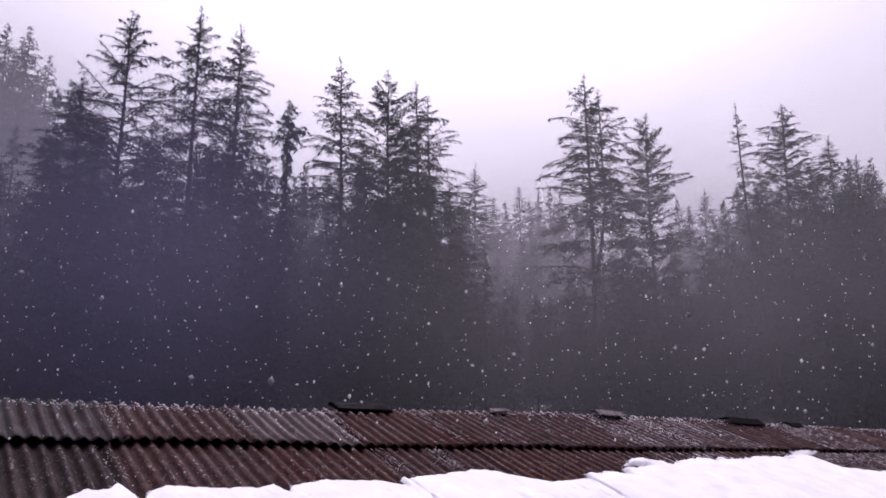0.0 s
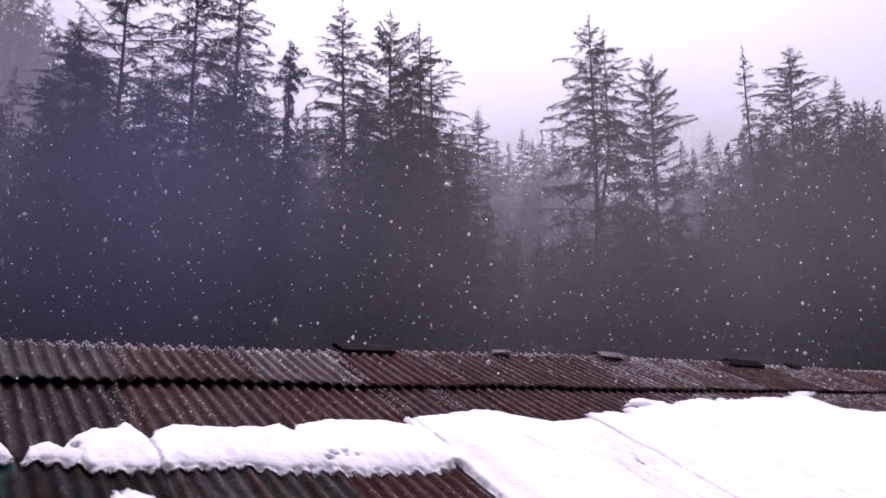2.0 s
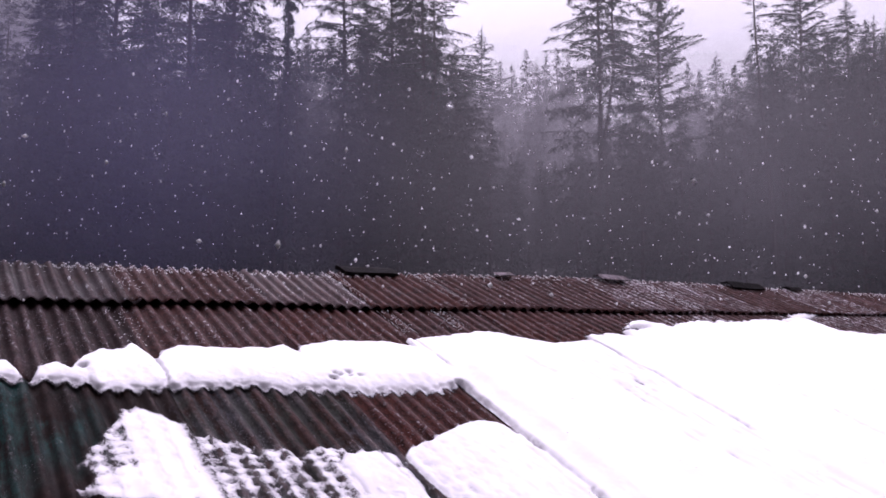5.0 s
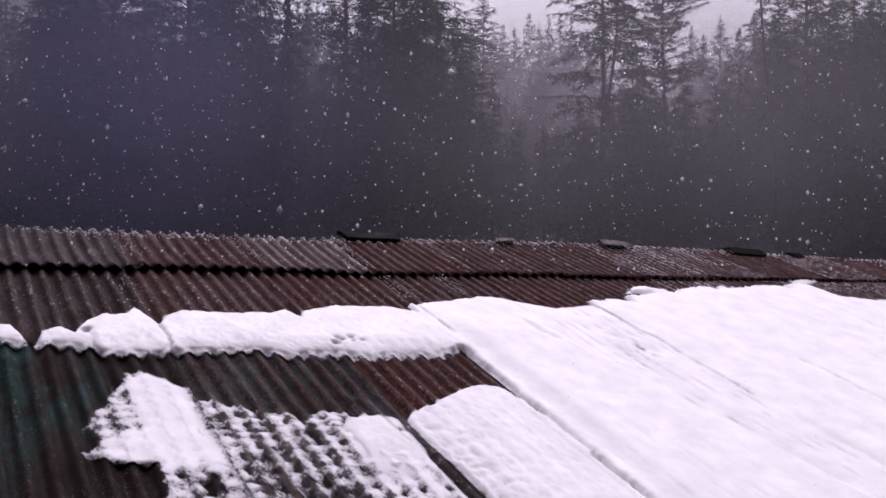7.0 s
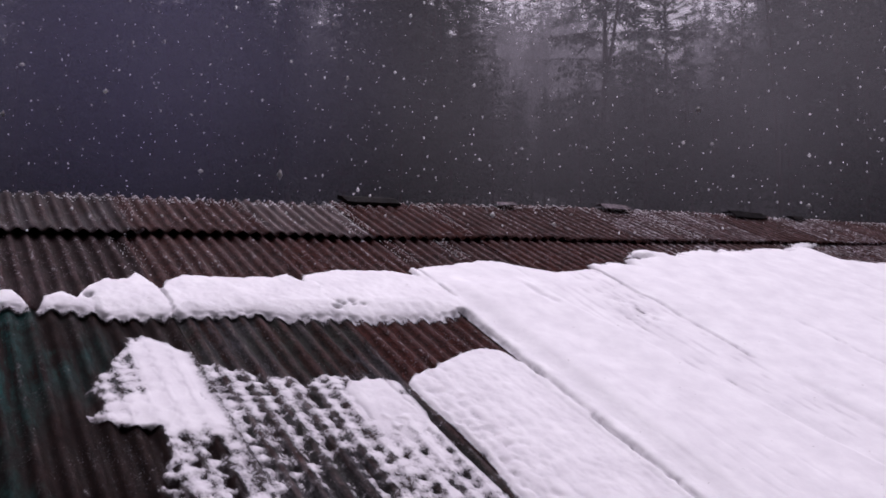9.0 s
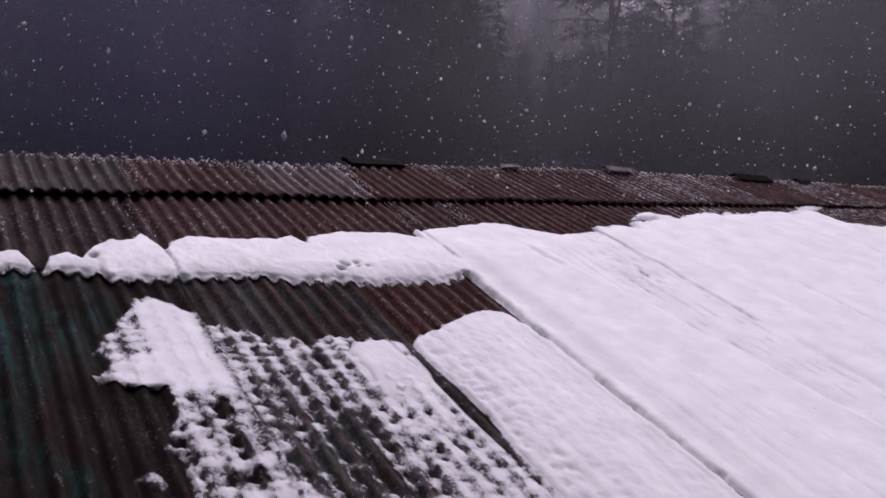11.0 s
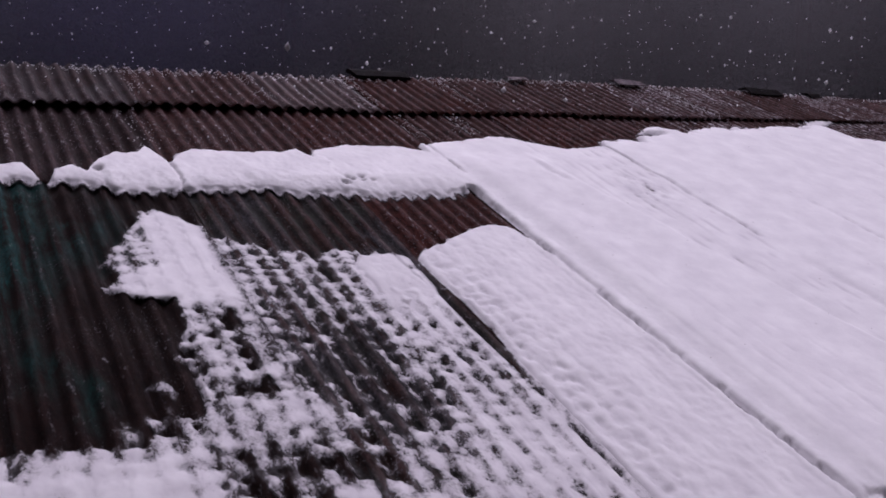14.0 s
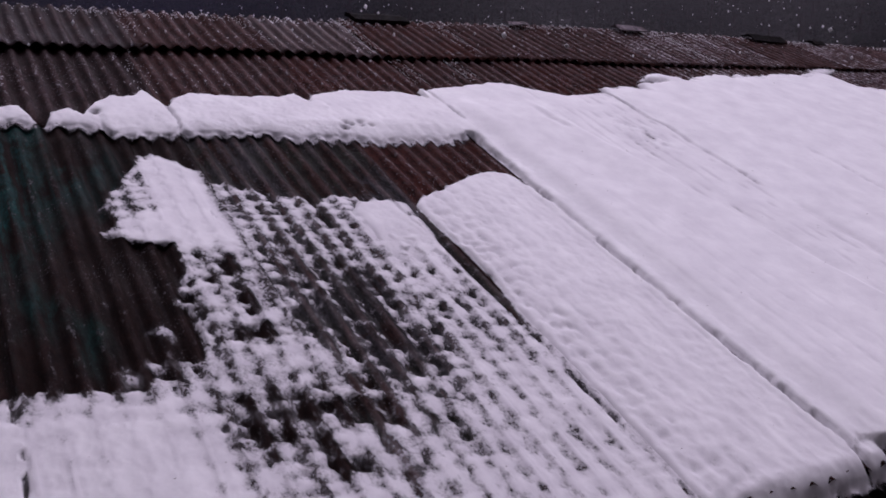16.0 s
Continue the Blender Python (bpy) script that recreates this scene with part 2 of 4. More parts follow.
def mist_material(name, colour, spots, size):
    """Mist as a thin see-through sheet that scatters the sky's light, its haze painted in as soft spots. spots: (x, z,
    reach x, reach z, share).
    """
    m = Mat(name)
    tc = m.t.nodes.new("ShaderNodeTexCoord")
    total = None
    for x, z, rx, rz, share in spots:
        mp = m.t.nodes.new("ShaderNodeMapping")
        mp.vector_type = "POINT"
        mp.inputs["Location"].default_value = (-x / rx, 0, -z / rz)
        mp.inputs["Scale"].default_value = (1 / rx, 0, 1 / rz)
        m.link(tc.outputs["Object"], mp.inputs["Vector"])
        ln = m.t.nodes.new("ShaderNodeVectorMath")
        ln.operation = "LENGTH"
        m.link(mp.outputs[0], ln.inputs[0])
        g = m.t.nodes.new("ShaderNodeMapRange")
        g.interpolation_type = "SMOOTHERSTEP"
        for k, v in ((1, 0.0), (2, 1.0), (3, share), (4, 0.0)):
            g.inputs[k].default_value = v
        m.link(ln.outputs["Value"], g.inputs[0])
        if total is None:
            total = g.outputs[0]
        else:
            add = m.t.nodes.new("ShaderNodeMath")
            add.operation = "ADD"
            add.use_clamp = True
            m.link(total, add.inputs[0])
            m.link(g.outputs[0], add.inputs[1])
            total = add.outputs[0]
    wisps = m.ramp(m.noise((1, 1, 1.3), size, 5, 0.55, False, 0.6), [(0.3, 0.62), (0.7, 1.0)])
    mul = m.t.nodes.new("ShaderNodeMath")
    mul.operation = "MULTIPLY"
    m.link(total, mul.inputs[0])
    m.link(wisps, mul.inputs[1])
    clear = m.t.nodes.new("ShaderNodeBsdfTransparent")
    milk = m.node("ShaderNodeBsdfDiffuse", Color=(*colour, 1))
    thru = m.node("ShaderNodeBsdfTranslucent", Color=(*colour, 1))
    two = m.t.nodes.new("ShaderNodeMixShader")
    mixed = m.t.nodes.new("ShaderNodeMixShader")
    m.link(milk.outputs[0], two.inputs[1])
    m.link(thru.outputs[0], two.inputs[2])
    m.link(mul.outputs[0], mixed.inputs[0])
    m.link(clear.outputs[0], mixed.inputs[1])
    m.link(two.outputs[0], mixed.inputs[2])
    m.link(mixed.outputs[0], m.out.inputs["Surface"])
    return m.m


# ---------------------------------------------------------------- small makers
def mesh_of(name, verts, faces, material, smooth=True):
    me = bpy.data.meshes.new(name)
    me.from_pydata([tuple(v) for v in verts], [], faces)
    me.materials.append(material)
    if smooth:
        me.polygons.foreach_set("use_smooth", [True] * len(me.polygons))
    me.update()
    return me


def grid_faces(nu, nv):
    """Quads of a grid of nu x nv points that is stored row by row (nu points a row)."""
    i = np.arange(nu * nv).reshape(nv, nu)
    return np.stack([i[:-1, :-1], i[:-1, 1:], i[1:, 1:], i[1:, :-1]], -1).reshape(-1, 4)


def part(name, data, parent, label="", m=None):
    ob = new(name, data)
    ob.parent = parent
    if m is not None:
        ob.matrix_basis = m
    return tagged(ob, label) if label else ob


def box_mesh(name, sx, sy, sz, material, bevel=0.004):
    bm = bmesh.new()
    bmesh.ops.create_cube(bm, size=1.0)
    bmesh.ops.scale(bm, vec=(sx, sy, sz), verts=bm.verts)
    if bevel:
        bmesh.ops.bevel(bm, geom=bm.edges[:], offset=bevel, segments=2, affect="EDGES", profile=0.5)
    me = bpy.data.meshes.new(name)
    bm.to_mesh(me)
    bm.free()
    me.materials.append(material)
    return me


def lattice(ix, iy, seed):
    h = np.sin(ix * 127.1 + iy * 311.7 + seed * 74.7) * 43758.5453
    return h - np.floor(h)


def smooth_noise(x, y, seed=0):
    """Value noise from -1 to 1 over arrays."""
    ix, iy = np.floor(x), np.floor(y)
    fx, fy = x - ix, y - iy
    fx, fy = fx * fx * (3 - 2 * fx), fy * fy * (3 - 2 * fy)
    a, b = lattice(ix, iy, seed), lattice(ix + 1, iy, seed)
    c, d = lattice(ix, iy + 1, seed), lattice(ix + 1, iy + 1, seed)
    return 2 * ((a * (1 - fx) + b * fx) * (1 - fy) + (c * (1 - fx) + d * fx) * fy) - 1


def fractal(x, y, seed=0, octaves=4):
    total, amp, norm = 0.0, 1.0, 0.0
    for k in range(octaves):
        total = total + amp * smooth_noise(x * 2 ** k + 17.3 * k, y * 2 ** k - 9.1 * k, seed + k)
        norm += amp
        amp *= 0.55
    return total / norm


# ---------------------------------------------------------------- ground
def ground_height(x, y):
    d = np.hypot(x, y)
    far = np.clip(d - 34, 0, None)
    az = np.degrees(np.arctan2(x, np.maximum(y, 1e-3)))
    side = np.clip((-az - 14) / 12, 0, 1.3) * np.clip((d - 70) / 80, 0, 1)
    front = np.clip(y / (d + 1e-6) * 1.6, 0, 1)
    rise = front * (0.20 * far + 0.00015 * far ** 2)
    return rise + side * 8 + 1.2 * np.sin(x * 0.05) * np.clip(d / 120, 0, 1) + 0.25 * fractal(x * 0.2, y * 0.2, 3) * np.clip(d / 30, 0, 1)


def build_ground():
    r = np.concatenate([np.linspace(0, 40, 21), np.linspace(44, 200, 50), np.linspace(220, 900, 20), [1500, 3000]])
    a = np.radians(np.linspace(0, 360, 181))
    rr, aa = np.meshgrid(r, a)
    x, y = rr * np.sin(aa), rr * np.cos(aa)
    z = ground_height(x, np.where(np.abs(y) < 1e-9, 1e-9, y))
    z = np.where(rr > 300, np.minimum(z, 95.0), z)
    v = np.stack([x, y, z], -1).reshape(-1, 3)
    me = mesh_of("ground", v, grid_faces(len(r), len(a)).tolist(), FOREST_FLOOR)
    tagged(new("ground", me), "dark forest floor rising into a wooded hillside", "ground", kind="structure")


build_ground()

# ---------------------------------------------------------------- the shed under its corrugated roof
U = Vector((0.8642, 0.5032, 0.0)).normalized()      # along the ridge
S = Vector((-0.4746, 0.8151, 0.3323))               # up the slope
N = U.cross(S).normalized()
S = N.cross(U).normalized()
ROOF = Matrix.Translation(EYE - 1.537 * N) @ Matrix((U, S, N)).transposed().to_4x4()
EAVE, LAP_LOW, LAP_TOP = 1.11, 3.54, 4.71


def ridge_at(u):
    return float(np.interp(u, [0.3, 1.0, 2.0, 3.0, 4.4, 6.0, 7.8, 9.0], [5.48, 5.41, 5.42, 5.51, 5.60, 5.51, 5.39, 5.40]))


def wave(u):
    return 0.0095 * np.cos(2 * np.pi * np.asarray(u) / PITCH)


def sag(u, v):
    """How far the old roof is out of plane."""
    return 0.010 * fractal(np.asarray(u) * 0.8, np.asarray(v) * 0.7, 5, 2)


def sheet_mesh(u0, u1, v0, v1, lift_low, lift_high, material, seed, lift_left=0.004, curl=0.0, tilt=0.0, phase=0.0, dent=0.004):
    """One corrugated sheet in the roof's plane, with a thickness, a wavering lower edge and small dents."""
    nu, nv = int((u1 - u0) / PITCH * 8) + 1, 14
    u, q = np.meshgrid(np.linspace(u0, u1, nu), np.linspace(0, 1, nv))
    low = v0 + 0.012 * smooth_noise(u * 9, u * 0, seed) + tilt * (u - u0)
    v = low * (1 - q) + v1 * q
    w = 1.2 * wave(u + phase) + sag(u, v) + lift_low * (1 - q) ** 1.5 + lift_high * q + lift_left * (u1 - u) / (u1 - u0)
    w = w + dent * fractal(u * 5, v * 3, seed, 3) + curl * np.exp(-((v - low) / 0.10)) * (0.5 + 0.5 * smooth_noise(u * 4, u * 0 + seed, seed))
    top = np.stack([u, v, w], -1).reshape(-1, 3)
    under = top - np.array([0, 0, 0.0015])
    n = nu * nv
    f = grid_faces(nu, nv)
    faces = f.tolist() + (f[:, ::-1] + n).tolist()
    rim = list(range(nu)) + [nu * k + nu - 1 for k in range(1, nv)] + [n - 2 - k for k in range(nu - 1)] + [nu * k for k in range(nv - 2, 0, -1)]
    faces += [[a + n, b + n, b, a] for a, b in zip(rim, rim[1:] + rim[:1])]
    centre = np.array([round(u0 / PITCH) * PITCH - phase, v0, 0])
    return mesh_of("roof_sheet", np.concatenate([top, under]) - centre, faces, material), Matrix.Translation(Vector(centre))


shed = tagged(new("shed"), "low shed under an old rusty corrugated metal roof", "shed")
shed.matrix_world = Matrix.Translation((ROOF @ Vector((4, 3, 0))).to_2d().to_3d())
HOME = shed.matrix_world.inverted()


def roof_part(name, data, local, label=""):
    return part(name, data, shed, label, HOME @ ROOF @ local)


def lay_row(seams, v0, v1, materials, labels, lows, highs, seed, jitter=0.0, curl=0.0, overlap=0.05, steps=None, phase=0.0, dent=0.003):
    rnd = random.Random(seed)
    for k, (a, b) in enumerate(zip(seams, seams[1:])):
        lo = v0(a) if callable(v0) else v0
        hi = v1((a + b) / 2) if callable(v1) else v1
        lo += (steps[k] if steps and k < len(steps) else rnd.uniform(-jitter, jitter))
        mat = materials[k] if k < len(materials) else materials[-1 - k % 2]
        me, local = sheet_mesh(a, b + overlap, lo, hi, lows(a), highs, mat, seed * 50 + k, curl=curl, tilt=rnd.uniform(-0.012, 0.012), phase=phase, dent=dent, lift_left=0.003)
        roof_part("roof_sheet", me, local, labels.get(mat.name, ""))


LABELS = {
    "green painted sheet": "worn green-painted corrugated sheet", "dull zinc sheet": "dull grey zinc corrugated sheet",
    "zinc sheet dimmed": "dull grey zinc corrugated sheet", "rusted sheet dimmed": "rusted corrugated sheet, darkened for edge falloff",
    "slate grey sheet": "slate-grey corrugated sheet", "olive painted sheet": "faded olive corrugated sheet",
    "frosted rusted sheet": "rusty corrugated sheet dusted with snow", "rusted sheet brown": "rusty brown corrugated sheet",
    "rusted sheet red": "reddish rusted corrugated sheet"}
SEAMS_LOW = [-1.99, -1.27, -0.56, 0.14, 0.93, 1.68, 2.33, 2.96, 3.60, 4.39, 5.06, 5.75, 6.44, 7.12, 7.80, 8.5, 9.2, 9.9, 10.6]
SEAMS_MID = [-1.95, -1.23, -0.5, 0.2, 0.91, 1.66, 2.38, 3.10, 3.82, 4.5, 5.2, 5.9, 6.6, 7.3, 8.0, 8.7, 9.4, 10.1, 10.7]
SEAMS_TOP = [-1.9, -1.18, -0.46, 0.26, 0.97, 1.71, 2.37, 3.10, 3.78, 4.46, 5.14, 5.85, 6.55, 7.25, 7.95, 8.65, 9.35, 10.05, 10.7]
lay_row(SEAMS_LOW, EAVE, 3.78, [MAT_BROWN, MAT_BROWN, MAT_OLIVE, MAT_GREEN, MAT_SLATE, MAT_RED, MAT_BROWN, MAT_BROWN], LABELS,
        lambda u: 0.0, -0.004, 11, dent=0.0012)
lay_row(SEAMS_MID, LAP_LOW, 4.95, [MAT_BROWN_DIM, MAT_BROWN_DIM, MAT_BROWN_DIM, MAT_BROWN_DIM, MAT_BROWN, MAT_RED, MAT_BROWN, MAT_RED, MAT_BROWN, MAT_FROST, MAT_BROWN, MAT_FROST], LABELS,
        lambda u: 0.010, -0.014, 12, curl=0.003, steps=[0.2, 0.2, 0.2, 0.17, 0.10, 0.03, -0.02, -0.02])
lay_row(SEAMS_TOP, LAP_TOP, ridge_at, [MAT_GREY_DIM, MAT_GREY_DIM, MAT_GREY_DIM, MAT_GREY_DIM, MAT_BROWN, MAT_GREY, MAT_RED, MAT_BROWN, MAT_BROWN, MAT_FROST, MAT_FROST, MAT_BROWN, MAT_FROST, MAT_BROWN, MAT_FROST], LABELS,
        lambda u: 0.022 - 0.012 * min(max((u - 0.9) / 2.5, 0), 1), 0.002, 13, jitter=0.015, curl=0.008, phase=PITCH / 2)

# the far slope, behind the ridge
BACK_S = Vector((S.x, S.y, -S.z))
RIDGE_V = 5.42
ridge_point = ROOF @ Vector((0, RIDGE_V, 0))
BACK_ROOF = Matrix.Translation(ridge_point) @ Matrix((U, BACK_S, U.cross(BACK_S))).transposed().to_4x4()
for k in range(12):
    me, local = sheet_mesh(-1.9 + 1.05 * k, -0.80 + 1.05 * k, 0.06, 3.9, -0.03, -0.01, (MAT_BROWN, MAT_GREY)[k % 2], 700 + k)
    part("roof_sheet", me, shed, "", HOME @ BACK_ROOF @ local)


def build_walls():
    """Plank walls that carry the roof, 12 cm thick, with gables up to the sheets."""
    h = Vector((-U.y, U.x, 0))
    slope = S.z / math.hypot(S.x, S.y)
    eave_p = ROOF @ Vector((0, EAVE, 0))
    run = (RIDGE_V - EAVE) * math.hypot(S.x, S.y)
    z_eave = eave_p.z - 0.05

    def at(u, d, z):
        p = eave_p + U * u + h * d
        return Vector((p.x, p.y, z)) - shed.matrix_world.translation

    def slab(corners, push):
        v = [c for c in corners] + [c + push for c in corners]
        n = len(corners)
        f = [list(range(n)), list(range(2 * n - 1, n - 1, -1))] + [[i, i + n, (i + 1) % n + n, (i + 1) % n] for i in range(n)]
        me = mesh_of("wall", v, f, BOARD, False)
        bm = bmesh.new()
        bm.from_mesh(me)
        bmesh.ops.recalc_face_normals(bm, faces=bm.faces)
        bm.to_mesh(me)
        bm.free()
        part("wall", me, shed)

    d0, d1, u0, u1 = 0.35, 2 * run - 0.35, -1.7, 10.4
    z0 = z_eave + d0 * slope - 0.03
    slab([at(u0, d0, -0.1), at(u1, d0, -0.1), at(u1, d0, z0), at(u0, d0, z0)], h * 0.12)
    slab([at(u0, d1, -0.1), at(u1, d1, -0.1), at(u1, d1, z0), at(u0, d1, z0)], -h * 0.12)
    for u, s in ((u0, 1), (u1, -1)):
        slab([at(u, d0 + 0.12, -0.1), at(u, d1 - 0.12, -0.1), at(u, d1 - 0.12, z0), at(u, run, z_eave + run * slope - 0.06), at(u, d0 + 0.12, z0)], U * 0.12 * s)


build_walls()


def build_shade_walls():
    """Unseen walls and an eave, added to keep sky light off the near snow."""
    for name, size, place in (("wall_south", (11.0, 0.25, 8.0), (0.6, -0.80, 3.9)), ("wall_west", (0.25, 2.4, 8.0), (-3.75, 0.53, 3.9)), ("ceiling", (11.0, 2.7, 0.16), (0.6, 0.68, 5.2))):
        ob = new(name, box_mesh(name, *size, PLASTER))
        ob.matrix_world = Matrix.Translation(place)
        tagged(ob, "unseen plain plaster slab added to shade the near snow", "wall", kind="structure")


build_shade_walls()


# ---------------------------------------------------------------- ridge pieces
def bent_sheet(name, length, width, fold, thick, material, label, u, v, w, turn=0.0, dip=0.0, wobble=0.006, seed=1):
    """A strip of sheet metal folded along its middle that lies on the ridge."""
    nu, nv = 17, 9
    x, y = np.meshgrid(np.linspace(-length / 2, length / 2, nu), np.linspace(-width / 2, width / 2, nv))
    x = x + 0.012 * smooth_noise(y * 40, y * 0 + seed, seed) * np.abs(x) / (length / 2)
    z = -fold * np.abs(y) + wobble * fractal(x * 9, y * 9, seed, 3)
    top = np.stack([x, y, z], -1).reshape(-1, 3)
    n = nu * nv
    f = grid_faces(nu, nv)
    rim = list(range(nu)) + [nu * k + nu - 1 for k in range(1, nv)] + [n - 2 - k for k in range(nu - 1)] + [nu * k for k in range(nv - 2, 0, -1)]
    faces = f.tolist() + (f[:, ::-1] + n).tolist() + [[a + n, b + n, b, a] for a, b in zip(rim, rim[1:] + rim[:1])]
    me = mesh_of(name, np.concatenate([top, top - np.array([0, 0, thick])]), faces, material, False)
    roof_part(name, me, Matrix.Translation((u, v, w)) @ pose(0, 0, 0, dip, 0, turn), label)


bent_sheet("ridge_cap", 0.40, 0.14, 0.15, 0.028, MAT_TAR, "black flashing left on the ridge", 2.66, 5.47, 0.046)
bent_sheet("ridge_flap", 0.16, 0.12, 0.2, 0.006, MAT_PALE, "pale bent scrap of sheet", 3.78, 5.51, 0.045, 8, -6, seed=3)
bent_sheet("ridge_flap", 0.26, 0.16, 0.3, 0.006, MAT_PALE, "pale bent scrap of sheet", 4.84, 5.52, 0.055, -8, -8, seed=4)
bent_sheet("ridge_flap", 0.36, 0.18, 0.35, 0.010, MAT_TAR, "dark lifted flap of sheet", 6.27, 5.45, 0.055, -5, -5, seed=5)
bent_sheet("ridge_flap", 0.13, 0.12, 0.3, 0.008, MAT_TAR, "dark lifted flap of sheet", 6.86, 5.40, 0.045, -5, -5, seed=6)


# ---------------------------------------------------------------- lean-to below the eave
def build_lean_to():
    lean = tagged(new("lean_to"), "bare zinc corrugated lean-to roof below the eave", "lean-to")
    lean.matrix_world = Matrix.Translation((ROOF @ Vector((3.4, 0.6, 0))).to_2d().to_3d())
    home = lean.matrix_world.inverted() @ ROOF
    for k in range(5):
        me, local = sheet_mesh(1.5 + 0.68 * k, 2.22 + 0.68 * k, 0.15, 1.40, 0, 0, MAT_BARE, 900 + k)
        part("roof_sheet", me, lean, "", home @ Matrix.Translation((0, 0, -0.34)) @ local)
    for u in (1.7, 3.2, 4.7):
        p = ROOF @ Vector((u, 0.3, -0.37))
        part("post", box_mesh("post", 0.09, 0.09, p.z + 0.08, BOARD), lean, "", lean.matrix_world.inverted() @ Matrix.Translation((p.x, p.y, p.z / 2 - 0.04)))


build_lean_to()


# ---------------------------------------------------------------- snow on the roof
TOP_U = [-2.0, 0.26, 0.34, 0.375, 0.40, 0.43, 0.46, 0.53, 0.58, 0.65, 0.72, 0.83, 0.88, 0.935, 0.96, 1.0, 1.1, 1.3, 1.54, 1.60, 1.65, 1.70, 1.91, 2.2, 2.345, 2.36,
         2.6, 2.85, 3.0, 3.14, 3.3, 3.56, 3.62, 3.66, 4.0, 4.1, 4.2, 4.38, 4.5, 4.68, 5.14, 5.8, 6.0, 6.12, 6.18, 6.5, 7.0, 8.0, 11.0]
TOP_V = [3.95, 3.95, 3.96, 3.87, 3.70, 3.78, 3.90, 3.94, 3.87, 4.00, 4.07, 4.09, 4.15, 4.00, 3.97, 4.06, 4.12, 4.08, 4.09, 4.12, 4.01, 4.10, 4.19, 4.17, 4.11, 4.26,
         4.30, 4.35, 4.33, 4.22, 4.15, 4.21, 4.22, 4.31, 4.33, 4.48, 4.58, 4.63, 4.47, 4.55, 4.62, 4.66, 4.72, 4.78, 4.42, 4.36, 4.33, 4.32, 4.35]
LOW_U = [-2.0, 0.26, 0.38, 0.50, 0.64, 0.67, 1.30, 1.40, 1.80, 2.20, 2.30, 2.34]
LOW_V = [3.76, 3.78, 3.76, 3.74, 3.71, 3.63, 3.63, 3.56, 3.50, 3.50, 3.53, 3.60]
# seams of the sheets that show through the snow: place, from, to, depth (share), half width
GROOVES = [(0.135, 0, 2.1, 0.8, 0.010), (1.675, 2.0, 2.92, 0.95, 0.010), (1.675, 0, 2.1, 0.95, 0.015), (2.322, 0, 3.12, 0.96, 0.014), (2.40, 3.75, 4.3, 0.7, 0.008), (0.95, 3.5, 4.2, 0.7, 0.008), (0.872, 2.75, 3.32, 0.55, 0.007),
           (3.61, 2.8, 3.9, 0.62, 0.015), (3.64, 0, 2.7, 0.35, 0.03), (3.61, 3.8, 4.4, 0.8, 0.010), (4.39, 0, 3.3, 0.7, 0.018), (5.06, 0, 3.3, 0.4, 0.016), (5.75, 0, 3.9, 0.35, 0.016), (2.90, 3.5, 3.95, 0.25, 0.03), (3.25, 2.0, 3.6, 0.16, 0.06), (4.0, 1.6, 3.8, 0.16, 0.05)]


def bell(x, reach):
    return np.exp(-(x / reach) ** 2)


def ease(x):
    x = np.clip(x, 0, 1)
    return x * x * (3 - 2 * x)


def inside(*sides):
    """The least of several signed distances."""
    return np.minimum.reduce([s + np.zeros(np.broadcast_shapes(*(np.shape(q) for q in sides))) for s in sides])


